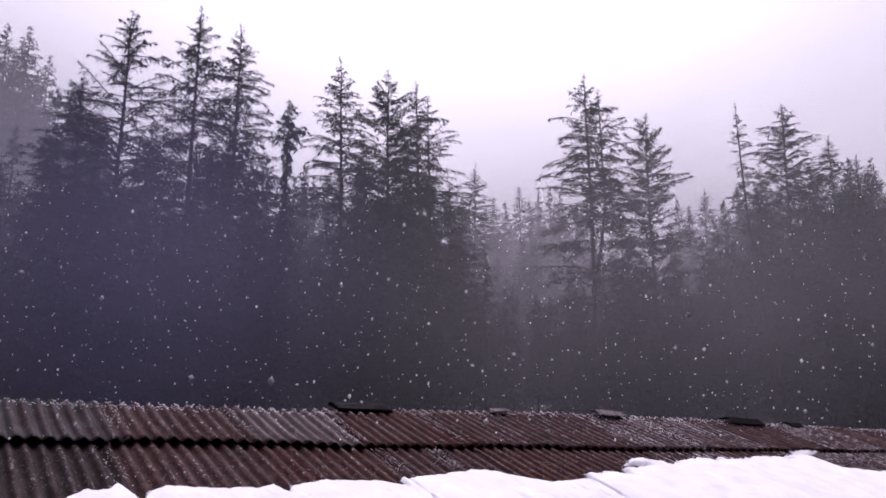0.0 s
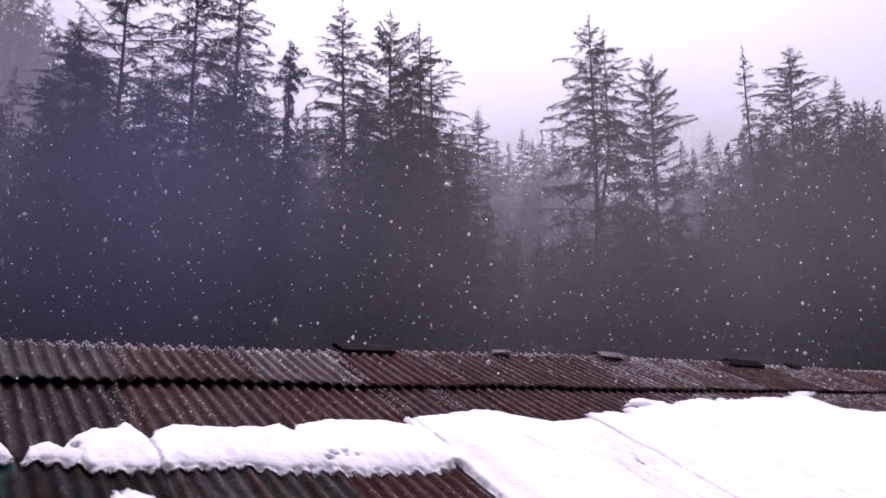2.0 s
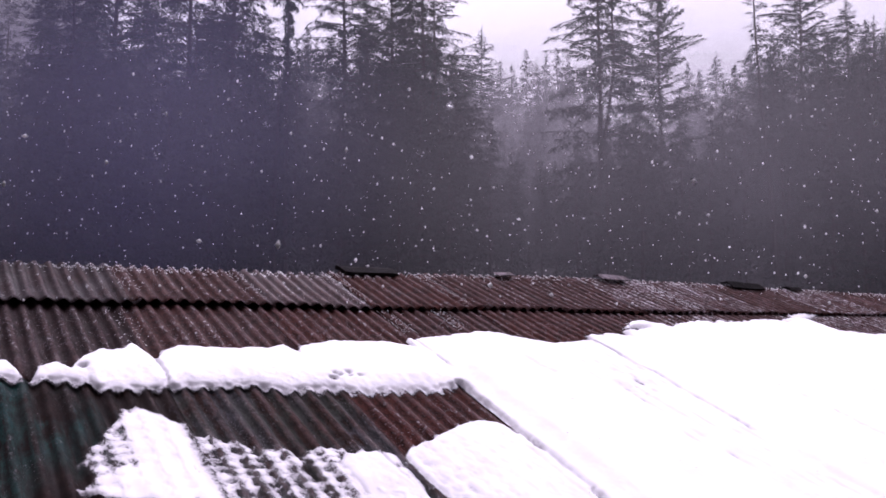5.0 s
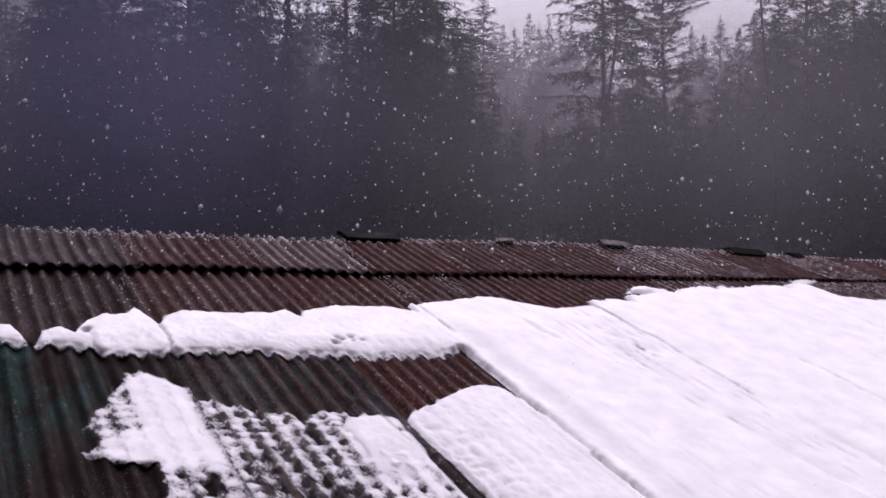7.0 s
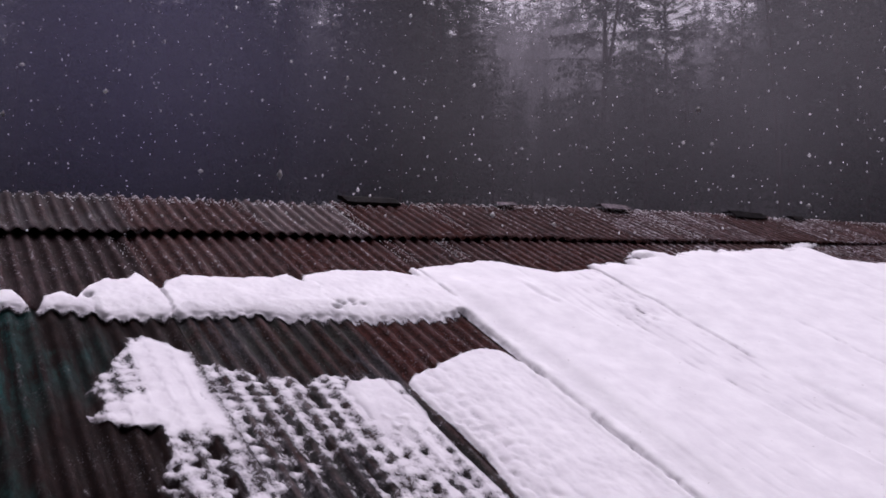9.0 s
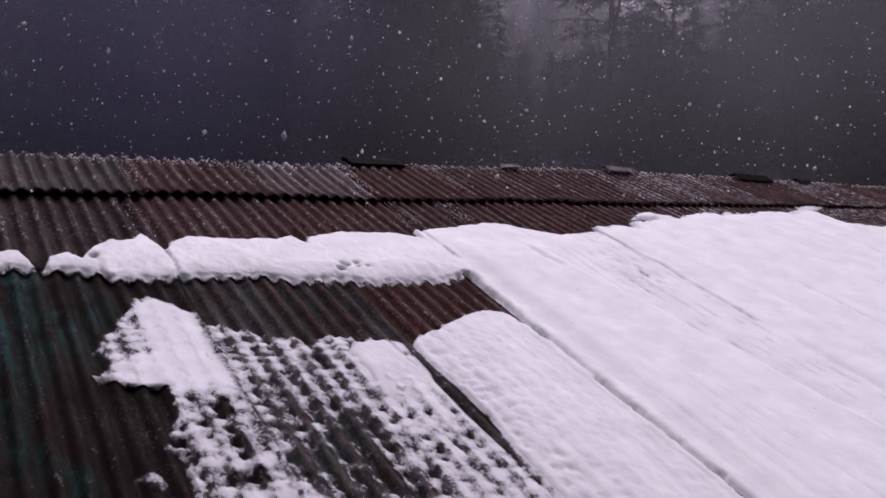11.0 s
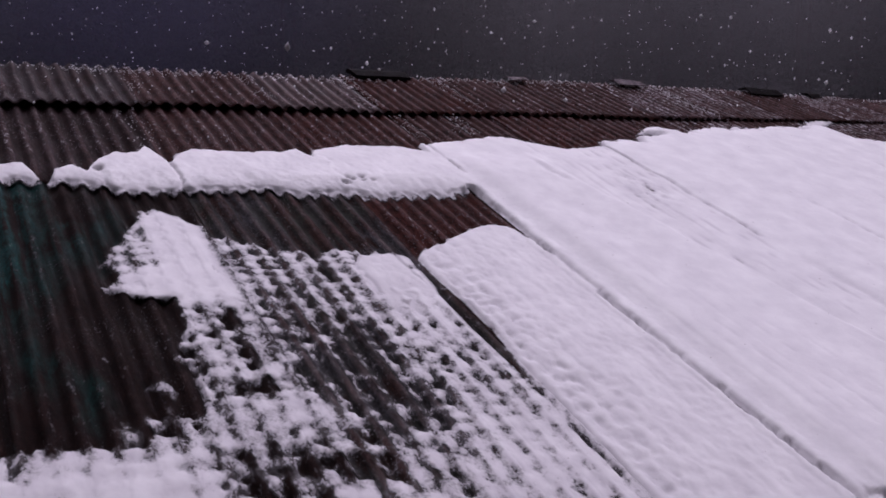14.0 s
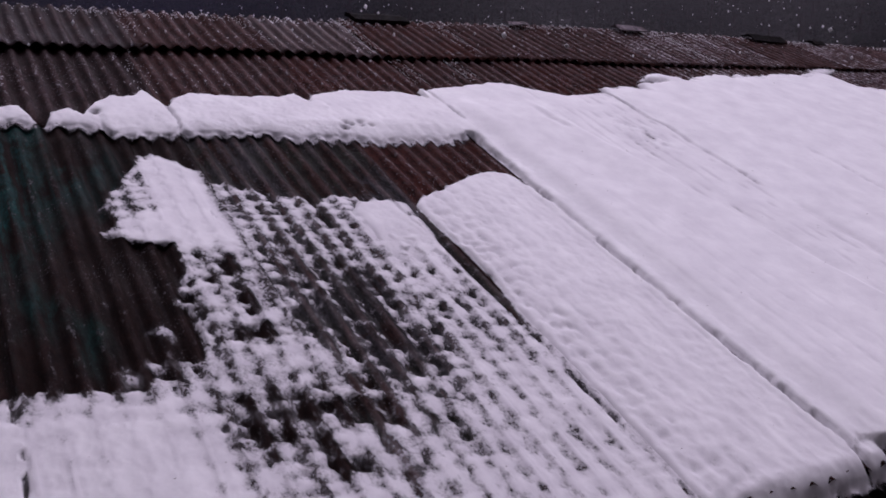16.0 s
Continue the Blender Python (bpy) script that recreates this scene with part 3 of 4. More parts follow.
def snow_cover(u, v):
    """Signed reach into the snow in metres (positive: covered) and its depth there."""
    rough = 0.022 * fractal(u * 16, v * 12, 21, 3) + 0.010 * fractal(u / 0.020, v / 0.024, 22, 3)
    scallop = 0.005 * np.cos(2 * np.pi * u / PITCH)
    top = np.interp(u, TOP_U, TOP_V) + 0.035 * np.clip((2.4 - u) / 0.1, 0, 1) + (1.0 + 2.2 * np.clip((u - 3.6) / 0.5, 0, 1)) * rough + 0.03 * fractal(u * 7, u * 0, 91, 3) * np.clip((u - 3.6) / 0.5, 0, 1) - 0.4 * scallop - v
    lobes = 0.022 * fractal(u / 0.11, u * 0, 24, 3) + 0.012 * fractal(u / 0.03, v / 0.05, 25, 2)
    band = inside(top, v - np.interp(u, LOW_U, LOW_V) + 0.6 * scallop + rough + lobes, 2.55 - u)
    field = inside(top, 0.05 * (np.hypot((u - 4.12) / 0.10, (v - 4.41) / 0.03) - 1) + 2.5 * rough, 2.2 * (u - 2.325) + rough * 1.5 + 0.16 * np.clip((3.06 - v) / 0.1, 0, 1) + 0.25 * np.clip((v - 3.57) / 0.06, 0, 1), v - EAVE - 0.05 + 2.2 * rough)
    tip = 0.075 - np.hypot((u - 6.28) * 0.30, v - 4.79 - 0.30 * (u - 6.28)) + rough
    ab = inside(np.interp(u, [1.68, 1.74, 1.88, 2.09, 2.2, 2.27, 2.31], [2.87, 2.96, 3.03, 3.15, 3.19, 3.15, 3.08]) - v + 0.5 * rough, u - 1.680 + 0.3 * rough - 0.035 * bell(v - 2.40, 0.22), 2.318 - u + 0.12 * np.clip((3.0 - v) / 0.1, 0, 1), v - EAVE + 0.03 + rough)
    lump = inside(2.975 - v - 1.6 * np.clip(1.47 - u, 0, 1) - 3.5 * np.clip(u - 1.60, 0, 1), 1.660 - u - 0.10 * np.clip(v - 2.62, 0, 1), u - 1.40, 0.13 * (v - 2.38)) + 0.5 * rough * ease((v - 2.6) / 0.2)
    # thin, half-melted snow to the left: it fills the troughs, and the crests come through
    row = np.floor(u / PITCH)
    crest = np.cos(2 * np.pi * u / PITCH)
    clot = 1.05 * fractal(u / 0.075, v / 0.085, 31, 4) + 0.95 * fractal(u / 0.022, v / 0.028, 33, 3) - 0.60 * crest + 0.42 * np.cos(2 * np.pi * (v / 0.085 + lattice(row, row * 0, 4) + 0.9 * smooth_noise(v * 5, row, 9)))
    broad = fractal(u * 4.5, v * 4.0, 41, 2)

    def spot(cu, cv, ru, rv):
        return bell(np.hypot((u - cu) / ru, (v - cv) / rv), 1.0)

    def flat_spot(cu, cv, ru, rv, skew=0.0):
        return 1 / (1 + np.hypot((u - cu) / ru, (v - cv - skew * (u - cu)) / rv) ** 4)

    bare = 1.6 * flat_spot(0.77, 1.755, 0.145, 0.085, -0.1) + 1.5 * flat_spot(0.955, 1.735, 0.085, 0.055, -0.3) + 1.3 * spot(0.86, 1.56, 0.055, 0.05) + 0.9 * spot(1.0, 1.46, 0.05, 0.06) + 1.0 * spot(0.55, 1.85, 0.05, 0.03)
    bare = bare + 1.3 * spot(0.83, 2.53, 0.045, 0.07) + 1.1 * spot(0.83, 2.30, 0.035, 0.06) + 1.2 * flat_spot(0.80, 2.155, 0.085, 0.035) - 1.3 * spot(0.91, 1.63, 0.045, 0.05)
    channel = 0.95 * flat_spot(1.12, 2.12, 0.18, 0.28, -0.5) + 0.5 * spot(1.40, 2.55, 0.07, 0.05) + 0.45 * spot(1.25, 2.42, 0.06, 0.10)
    amount = 0.28 + 0.24 * ease((1.95 - v) / 0.3) + 0.50 * ease((u - 1.24) / 0.20) + 0.36 * ease((2.0 - v) / 0.2) + 0.20 * ease((1.6 - v) / 0.25) + 0.12 * broad - bare - channel + 0.8 * spot(1.54, 2.55, 0.13, 0.22)
    thin = inside(0.020 * (amount + 0.75 * clot), np.interp(u, [0.92, 0.97, 1.13, 1.28, 1.42, 1.7], [3.20, 3.15, 3.06, 3.0, 3.0, 2.9]) - v + 1.6 * rough, u - 0.925, 1.668 - u - 0.02 * bell(v - 2.40, 0.22) + 0.04 * np.clip((2.05 - v) / 0.1, 0, 1), v - EAVE + 0.03 + rough)
    # the tongue on the green sheet, and the apron below it
    left = np.interp(v, [2.17, 2.45, 2.71, 2.73, 2.78, 2.81, 2.88, 3.0, 3.1, 3.34, 3.44], [0.64, 0.67, 0.68, 0.60, 0.49, 0.47, 0.53, 0.52, 0.57, 0.69, 0.74])
    right = np.interp(v, [1.8, 2.2, 3.1, 3.26, 3.34, 3.44], [0.955, 0.935, 0.925, 0.92, 0.87, 0.80])
    solid = ease((v - 2.60) / 0.15) * ease((u - 0.46 - 0.15 * ease((v - 2.82) / 0.2)) / 0.22)
    melt = 0.020 * (0.50 + 0.75 * clot + 0.15 * broad - bare + 2.2 * solid + 0.5 * ease((u - 0.85) / 0.06))
    tongue = inside(u - left + 1.8 * rough + 0.012 * clot, right - u + 0.6 * rough, 3.44 - v + rough, v - 1.95, melt)
    spots = inside(0.020 * (-1.45 + 0.6 * clot + 2.0 * spot(0.54, 2.20, 0.035, 0.06) + 2.0 * spot(0.62, 2.33, 0.03, 0.04) + 1.25 * ease((2.13 - v) / 0.1)), 2.75 - v, u - 0.40, 0.94 - u)
    apron = inside(np.interp(u, [-2, 0.1, 0.145, 0.19, 0.34, 0.45, 0.52, 0.59, 0.64, 0.71, 0.95], [1.99, 1.99, 1.97, 2.02, 1.97, 1.97, 1.98, 2.03, 2.08, 2.13, 2.10]) - v + 1.2 * rough + 0.03 * clot * ease((u - 0.25) / 0.2),
                   0.99 - u, v - EAVE + 0.03 + rough, 0.020 * (0.56 + 0.7 * clot - bare + 1.7 * ease((0.70 - u) / 0.3) * ease((2.0 - v) / 0.2) + 0.3 * ease((1.66 - v) / 0.15)))
    ab = np.minimum(ab, 0.020 * (1.18 + 0.32 * clot + 0.9 * np.clip((u - 1.78) / 0.3, 0, 1)))
    deep = np.maximum.reduce([band, field, tip, lump])
    mid = ab
    low = np.maximum.reduce([thin, tongue, spots, apron])
    cover = np.maximum.reduce([deep, mid, low])
    wet = ease((low - np.maximum(deep, mid)) / 0.006)
    depth = 0.034 * np.clip(deep / 0.05, 0, 1)
    depth = depth * (1 - (1 - ease((u - 2.16) / 0.2)) * 0.55 * (1 - ease((v - np.interp(u, LOW_U, LOW_V) + scallop + rough) / 0.24)))
    depth = depth * (1 - 0.6 * ease((u - 3.4) / 0.4) * (1 - ease(top / 0.14)))
    depth = np.maximum(depth, 0.026 * ease(mid / 0.011))
    depth = np.maximum(depth, np.where(v > 3.46, 0.011, 0.020))
    for gu, g0, g1, share, wide in GROOVES:
        line = gu + 0.010 * smooth_noise(v * 5, v * 0 + gu, 6) + 0.007 * fractal(v * 40, v * 0 + gu, 8, 2)
        along = np.clip((v - g0) / 0.1, 0, 1) * np.clip((g1 - v) / 0.1, 0, 1) * np.clip((0.75 if wide < 0.012 else 0.92) + (0.9 if wide < 0.012 else 0.35) * fractal(v * 12, u * (20 if wide < 0.012 else 2) + gu * 9, 7, 4), 0, 1)
        if 0.012 < wide < 0.03:
            along = along * np.clip(0.66 + 0.9 * fractal(v * 9, u * 0 + gu * 9, 17, 3), 0.50, 1)
        cut = bell(u - line, wide) * along * share
        depth = depth * (1 - cut)
        cover = np.where(cover > 0, np.minimum(cover, 0.03 * (0.80 - cut) / 0.8 + 0.5 * np.clip(0.5 - cut, 0, 1)), cover)
    for hu, hv, hr in ((0.63, 3.885, 0.009), (1.70, 3.665, 0.007), (1.745, 3.70, 0.006), (1.80, 3.735, 0.009), (1.79, 3.69, 0.006), (1.73, 3.73, 0.005), (1.84, 3.68, 0.005)):
        cover = np.minimum(cover, (np.hypot(u - hu, v - hv) - hr) * 2.5 + rough)
    return cover, depth, wet


def snow_mesh(u0, u1, v0, v1, step):
    nu, nv = int((u1 - u0) / step) + 1, int((v1 - v0) / step) + 1
    u, v = np.meshgrid(np.linspace(u0, u1, nu), np.linspace(v0, v1, nv))
    # the snow's outline leans out by its height above the sheets
    up = 1 + (0.020 + 0.016 * np.clip((v - LAP_LOW) / 0.1, 0, 1)) / 1.537
    cover, depth, wet = snow_cover(u * up, v * up)
    t = np.where(cover > 0, depth * (1 - np.exp(-np.clip(cover, 0, None) / 0.022)), 0.35 * cover)
    t = t * (1 - wet) + np.minimum(0.42 * (cover + 0.0045), 0.022) * wet
    lying = np.clip(t, 0, None)
    raised = lying * (0.5 + 0.5 * ease((lying - 0.008) / 0.012))
    full = np.clip(lying / 0.03, 0, 1)
    streaks = 0.009 * fractal(u * 3.6, v * 0.7, 52, 2) * full * np.clip((u - 2.2) / 0.3, 0, 1)
    brink = 2.90 + 0.17 * (3.79 - v) + 0.02 * fractal(v * 3, v * 0, 54, 2)
    drift = ease((brink + 0.03 - u) / 0.06) * ease((u - 2.36) / 0.12) * ease((3.98 - v) / 0.25) * full
    strip = ease((u - brink) / 0.06) * ease((3.60 - u) / 0.06) * full
    dirt = bell(np.hypot((u - 3.31) / 0.10, (v - 3.43) / 0.22), 1.0) * np.clip(0.3 + 1.5 * fractal(u / 0.05, v / 0.06, 56, 3), 0, 1) * full
    rows = np.clip(np.cos(2 * np.pi * u / PITCH), 0, 1) * np.clip(0.2 + 1.3 * fractal(u / 0.06, v / 0.07, 53, 2), 0, 1) * np.clip((u - 1.6) / 0.1, 0, 1) * np.clip((3.6 - u - 0.5 * (v - 1.2)) / 0.6, 0, 1)
    ribs = strip * np.clip(np.cos(2 * np.pi * u / PITCH), 0, 1) * np.clip(0.2 + 1.3 * fractal(u / 0.07, v / 0.10, 57, 2), 0, 1)
    lumps = streaks + 0.020 * drift - 0.005 * ribs - 0.012 * dirt - 0.003 * rows * full + 0.006 * fractal(u * 4, v * 2.5, 51, 3) * full + (0.0045 - 0.0031 * np.clip((u - 1.66) / 0.04, 0, 1)) * fractal(u / 0.07, v / 0.10, 61, 3) * np.clip((lying - 0.004) / 0.016, 0, 1) * (1 - 0.55 * np.clip((u - 2.33) / 0.1, 0, 1))
    base = 1.2 * wave(u) * np.clip(1 - lying / 0.015, 0, 1)
    crumble = 0.0022 * fractal(u / 0.028, v / 0.034, 71, 3) * np.clip(lying / 0.010, 0, 1) * (1 - 0.75 * np.clip((u - 2.33) / 0.1, 0, 1))
    w = base + sag(u, v) + 0.0055 + raised + lumps + crumble
    # the thin snow lies level between the crests
    sheet = 1.2 * wave(u) + 0.003
    level = 0.12 * wave(u) + 0.008 + 0.0035 * fractal(u / 0.12, v / 0.12, 55, 2) + 0.35 * lying
    fill = ease((t + 0.002) / 0.009)
    thin_w = sag(u, v) + 0.0055 + np.maximum(sheet + 0.1 * lying, sheet * (1 - fill) + level * fill)
    w = w * (1 - wet) + thin_w * wet
    wide = np.where(u < 2.33, 0.20, 0.45)
    w = w + 0.011 * np.clip((v - LAP_LOW + 0.5 * (wide - 0.03)) / wide, 0, 1) * np.clip((4.7 - v) / 1.2, 0, 1) * (cover > -0.02)
    over = np.clip((EAVE + 0.05 - v) / 0.08, 0, 1)
    w = w - 0.045 * over ** 2
    keep = t > -0.010
    f = grid_faces(nu, nv)
    f = f[keep.reshape(-1)[f].any(1)]
    used = np.unique(f)
    back_index = np.zeros(nu * nv, int)
    back_index[used] = np.arange(len(used))
    p = np.stack([u, v, w], -1).reshape(-1, 3)[used]
    me = mesh_of("snow", p, back_index[f].tolist(), THIN_SNOW)
    # dips and streaks lower the stored depth, so their soft shade is coloured in
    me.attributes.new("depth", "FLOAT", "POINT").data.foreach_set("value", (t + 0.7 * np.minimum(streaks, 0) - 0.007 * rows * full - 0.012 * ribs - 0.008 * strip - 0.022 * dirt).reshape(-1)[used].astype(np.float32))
    return me


for u0, u1, step, label in ((-1.98, -0.3, 0.016, "lumpy half-melted snow lying thinly on the sheets"), (-0.3, 1.674, 0.0055, "lumpy half-melted snow lying thinly on the sheets"), (1.674, 3.70, 0.0075, "thick white snow lying on the roof"), (3.70, 10.7, 0.016, "smooth white snow blanket on the roof")):
    snow = tagged(new("snow_blanket", snow_mesh(u0, u1, EAVE - 0.05, 5.05 if u1 > 4 else 4.45, step)), label, "snow", kind="stuff")
    snow.matrix_world = ROOF


# ---------------------------------------------------------------- trees
def tube(path, radii, sides):
    """Vertices and quads of a tapered tube along a path of points."""
    verts, faces = [], []
    for k, (p, r) in enumerate(zip(path, radii)):
        d = path[min(k + 1, len(path) - 1)] - path[max(k - 1, 0)]
        d = d / (np.linalg.norm(d) + 1e-9)
        a = np.cross(d, (0.3, 0.9, 0.31) if abs(d[2]) < 0.9 else (1.0, 0, 0))
        a = a / np.linalg.norm(a)
        b = np.cross(d, a)
        for j in range(sides):
            g = 2 * math.pi * j / sides
            verts.append(p + r * (math.cos(g) * a + math.sin(g) * b))
        if k:
            o = (k - 1) * sides
            faces += [[o + j, o + (j + 1) % sides, o + sides + (j + 1) % sides, o + sides + j] for j in range(sides)]
    return verts, faces


class Soup:
    def __init__(self):
        self.v, self.f = [], []

    def add(self, verts, faces):
        o = len(self.v)
        self.v += list(verts)
        self.f += [[i + o for i in q] for q in faces]


def unit(v):
    return v / (np.linalg.norm(v, axis=-1, keepdims=True) + 1e-9)


def quad_mesh(name, quads, material):
    """One mesh out of an array of loose quads (n x 4 x 3)."""
    n = len(quads)
    me = bpy.data.meshes.new(name)
    me.vertices.add(4 * n)
    me.loops.add(4 * n)
    me.polygons.add(n)
    me.vertices.foreach_set("co", quads.astype(np.float32).ravel())
    me.loops.foreach_set("vertex_index", np.arange(4 * n, dtype=np.int32))
    me.polygons.foreach_set("loop_start", np.arange(0, 4 * n, 4, dtype=np.int32))
    me.materials.append(material)
    me.update(calc_edges=True)
    return me


def blades(p, d, length, width, droop, rs):
    """Tapered drooping needle blades: root p, way d, one row each."""
    d = unit(d)
    side = unit(np.cross(d, np.array([0.0, 0.0, 1.0]) + rs.uniform(-0.9, 0.9, d.shape)))
    length, width, droop = length[:, None], width[:, None], droop[:, None]
    fall = np.array([0.0, 0.0, -1.0])
    mid = p + d * length * 0.5 + fall * droop * length * 0.25
    end = p + d * length + fall * droop * length
    return np.stack([p, mid - side * width * 0.5, end, mid + side * width * 0.5], 1)


def conifer(name, seed, height=27.0, slope=0.52, cap=4.6, per_m=15, low=12, top=48, bend=40, ragged=0.38, twig=0.17, fringe=0.14, blade=0.048, bare=0.12, lean=0.0, forked=False, column=0.0, needles=NEEDLES, tufted=False, coarse=False, girth=0.24):
    """A tall conifer: tapered trunk with a nodding leader, arching limbs, side twigs along them and hanging needles."""
    rnd, rs = random.Random(seed), np.random.RandomState(seed)
    tree = new(name)
    wood, leaves = Soup(), []
    nod = rnd.uniform(0, 6.28)

    def axis(q):
        g = 0.16 * max(0.0, (q - 0.955) / 0.045) ** 2
        return np.array([lean * height * q + 0.10 * math.sin(q * 7 + seed) + g * math.cos(nod), 0.08 * math.sin(q * 6 + seed * 2) + g * math.sin(nod), height * q])

    qs = np.concatenate([np.linspace(0, 0.94, 18), np.linspace(0.955, 1, 6)])
    wood.add(*tube([axis(q) for q in qs], [girth * (1 - q) ** 0.8 + 0.010 for q in qs], 6 if coarse else 8))
    stems = [(axis, 1.0, bare)]
    if forked:
        def second(q):
            g = min(max((q - 0.40) / 0.25, 0), 1)
            return axis(q * 0.952) + np.array([0.95 * g, 0.2 * g, 0])
        qf = np.linspace(0.40, 1, 12)
        wood.add(*tube([second(q) for q in qf], [0.20 * (1 - q) ** 0.8 + 0.010 for q in qf], 6))
        stems.append((second, 0.75, 0.6))
    sn = np.linspace(0, 1, 7)
    for stem, share, first in stems:
        z = first * height
        while z < height - 0.12:
            q, below = z / height, height - z
            fine = below < 12 and not coarse
            z += rnd.uniform(0.4, 1.6) / (per_m * share * (1.0 if fine else 0.7) * (0.55 if below < 0.9 else 0.8 if below < 2 else 1.0))
            span = cap * (1 - math.exp(-(0.05 + slope * below * min(1.0, 0.45 + below / 5)) / cap))
            if q < column:
                span = 0.40
            ln = span * rnd.uniform(1 - ragged * 1.3, 1 + ragged * 0.45) * (1.12 if rnd.random() < 0.08 else 1.0)
            ang = rnd.uniform(0, 2 * math.pi)
            elev = np.radians(low + (top - low) * math.exp(-below / 3.2) + rnd.gauss(0, 11) - bend * min(1.0, 0.25 + below / 4) * rnd.uniform(0.5, 1.35) * sn ** 1.3)
            turn = ang + rnd.uniform(-0.4, 0.4) * sn
            way = np.stack([np.cos(turn) * np.cos(elev), np.sin(turn) * np.cos(elev), np.sin(elev)], -1)
            path = stem(q) + np.concatenate([np.zeros((1, 3)), np.cumsum(0.5 * (way[1:] + way[:-1]), 0)]) * ln / 6
            wood.add(*tube(list(path), [(0.010 + 0.010 * ln) * (1 - 0.80 * x) for x in sn], 3))
            # side twigs, to both sides of the limb
            m = max(3, int(2 * ln / (twig if fine else twig * 2.2)))
            s = rs.uniform(0.10 if ln < 2 else 0.2, 1.0, m)
            p = np.stack([np.interp(s, sn, path[:, k]) for k in range(3)], -1)
            t = unit(np.stack([np.interp(s, sn, way[:, k]) for k in range(3)], -1))
            lat = unit(np.cross(t, [0.0, 0.0, 1.0])) * rs.choice([-1.0, 1.0], m)[:, None]
            a = np.radians(rs.uniform(28, 68, m))[:, None]
            d = unit(t * np.cos(a) + lat * np.sin(a) + np.array([0, 0, -1.0]) * rs.uniform(-0.05, 0.40, m)[:, None])
            lb = np.minimum((0.13 + 0.26 * ln * (1 - s)) * rs.uniform(0.4, 1.25, m), 1.1)
            big = (0.65 if below < 1.0 else 1.0) if fine else 2.3
            leaves.append(blades(p, d, lb, blade * big * rs.uniform(0.6, 1.3, m), np.full(m, 0.22), rs))
            # needles that hang from the twigs, and a fringe on the limb itself
            per = 4 if fine else 2
            f = np.repeat(np.arange(m), per)
            g = rs.uniform(0.15, 1.0, len(f))[:, None]
            root = p[f] + d[f] * lb[f][:, None] * g + np.array([0, 0, -0.22]) * lb[f][:, None] * g * g
            if tufted:
                dd = d[f] * 0.5 + rs.normal(0, 0.75, (len(f), 3)) + np.array([0, 0, 0.25])
            else:
                dd = d[f] * 0.7 + rs.normal(0, 0.5, (len(f), 3)) + np.array([0, 0, -0.55])
            leaves.append(blades(root, dd, fringe * big * rs.uniform(0.5, 1.3, len(f)), blade * 0.75 * big * rs.uniform(0.6, 1.3, len(f)), np.full(len(f), 0.3), rs))
            k = int(ln / (0.045 if fine else 0.11)) + 2
            s = rs.uniform(0.06, 1.0, k)
            p = np.stack([np.interp(s, sn, path[:, j]) for j in range(3)], -1)
            t = np.stack([np.interp(s, sn, way[:, j]) for j in range(3)], -1)
            dd = t * 0.9 + rs.normal(0, 0.5, (k, 3)) + np.array([0, 0, 0.1 if tufted else -0.25])
            leaves.append(blades(p, dd, fringe * 0.8 * big * rs.uniform(0.5, 1.3, k), blade * 0.75 * big * rs.uniform(0.6, 1.3, k), np.full(k, 0.2), rs))
    part("trunk", mesh_of("trunk", wood.v, wood.f, BARK), tree, "dark bare trunk and limbs")
    part("crown", quad_mesh("crown", np.concatenate(leaves), needles), tree)
    return tree, height


KINDS = {
    "cedar": conifer("cedar_tree", 1, slope=0.60, per_m=15, top=58, low=15),
    "cedar_open": conifer("cedar_tree", 2, slope=0.95, per_m=12, ragged=0.55, top=55, bend=34, low=20, fringe=0.16),
    "cedar_dense": conifer("cedar_tree", 3, slope=0.64, per_m=18, bend=46, ragged=0.36, top=58),
    "cedar_twin": conifer("cedar_tree", 4, slope=0.80, per_m=12, ragged=0.42, bend=38, forked=True, top=55, low=15),
    "cedar_broad": conifer("cedar_tree", 12, slope=1.0, per_m=18, ragged=0.42, bend=36, top=55, low=18),
    "pine": conifer("pine_tree", 5, slope=0.95, cap=4.0, per_m=11, low=18, top=62, bend=10, ragged=0.5, needles=PINE_NEEDLES, tufted=True, fringe=0.22, blade=0.065, twig=0.16),
    "thin": conifer("cedar_tree", 6, slope=0.30, cap=1.5, per_m=12, ragged=0.75, bend=20, top=30, bare=0.42, lean=-0.05, girth=0.20),
    "stub": conifer("spruce_tree", 7, slope=1.1, cap=1.6, per_m=18, low=5, top=50, bend=75, ragged=0.40, fringe=0.26, blade=0.07, bare=0.25, column=0.88),
    "wood_a": conifer("cedar_tree", 8, slope=0.46, cap=4.4, per_m=16, coarse=True),
    "wood_b": conifer("cedar_tree", 9, slope=0.40, cap=4.0, per_m=15, coarse=True, ragged=0.5),
    "wood_c": conifer("cedar_tree", 10, slope=0.50, cap=4.8, per_m=16, coarse=True, bend=46),
}
TREE_LABELS = {
    "cedar": "tall dark cedar with tiered drooping limbs", "cedar_open": "tall cedar with open ragged limbs", "cedar_dense": "dense dark cedar on the misty slope",
    "cedar_twin": "tall cedar with a forked double top", "cedar_broad": "broad dense dark cedar with rising limbs", "pine": "tall pine with puffy needle clumps", "thin": "thin leaning half-bare cedar",
    "stub": "bare trunk with a short drooping crown", "wood_a": "dark cedar deep in the misty wood", "wood_b": "ragged dark cedar deep in the misty wood",
    "wood_c": "broad dark cedar deep in the misty wood"}
first_use = {k: True for k in KINDS}


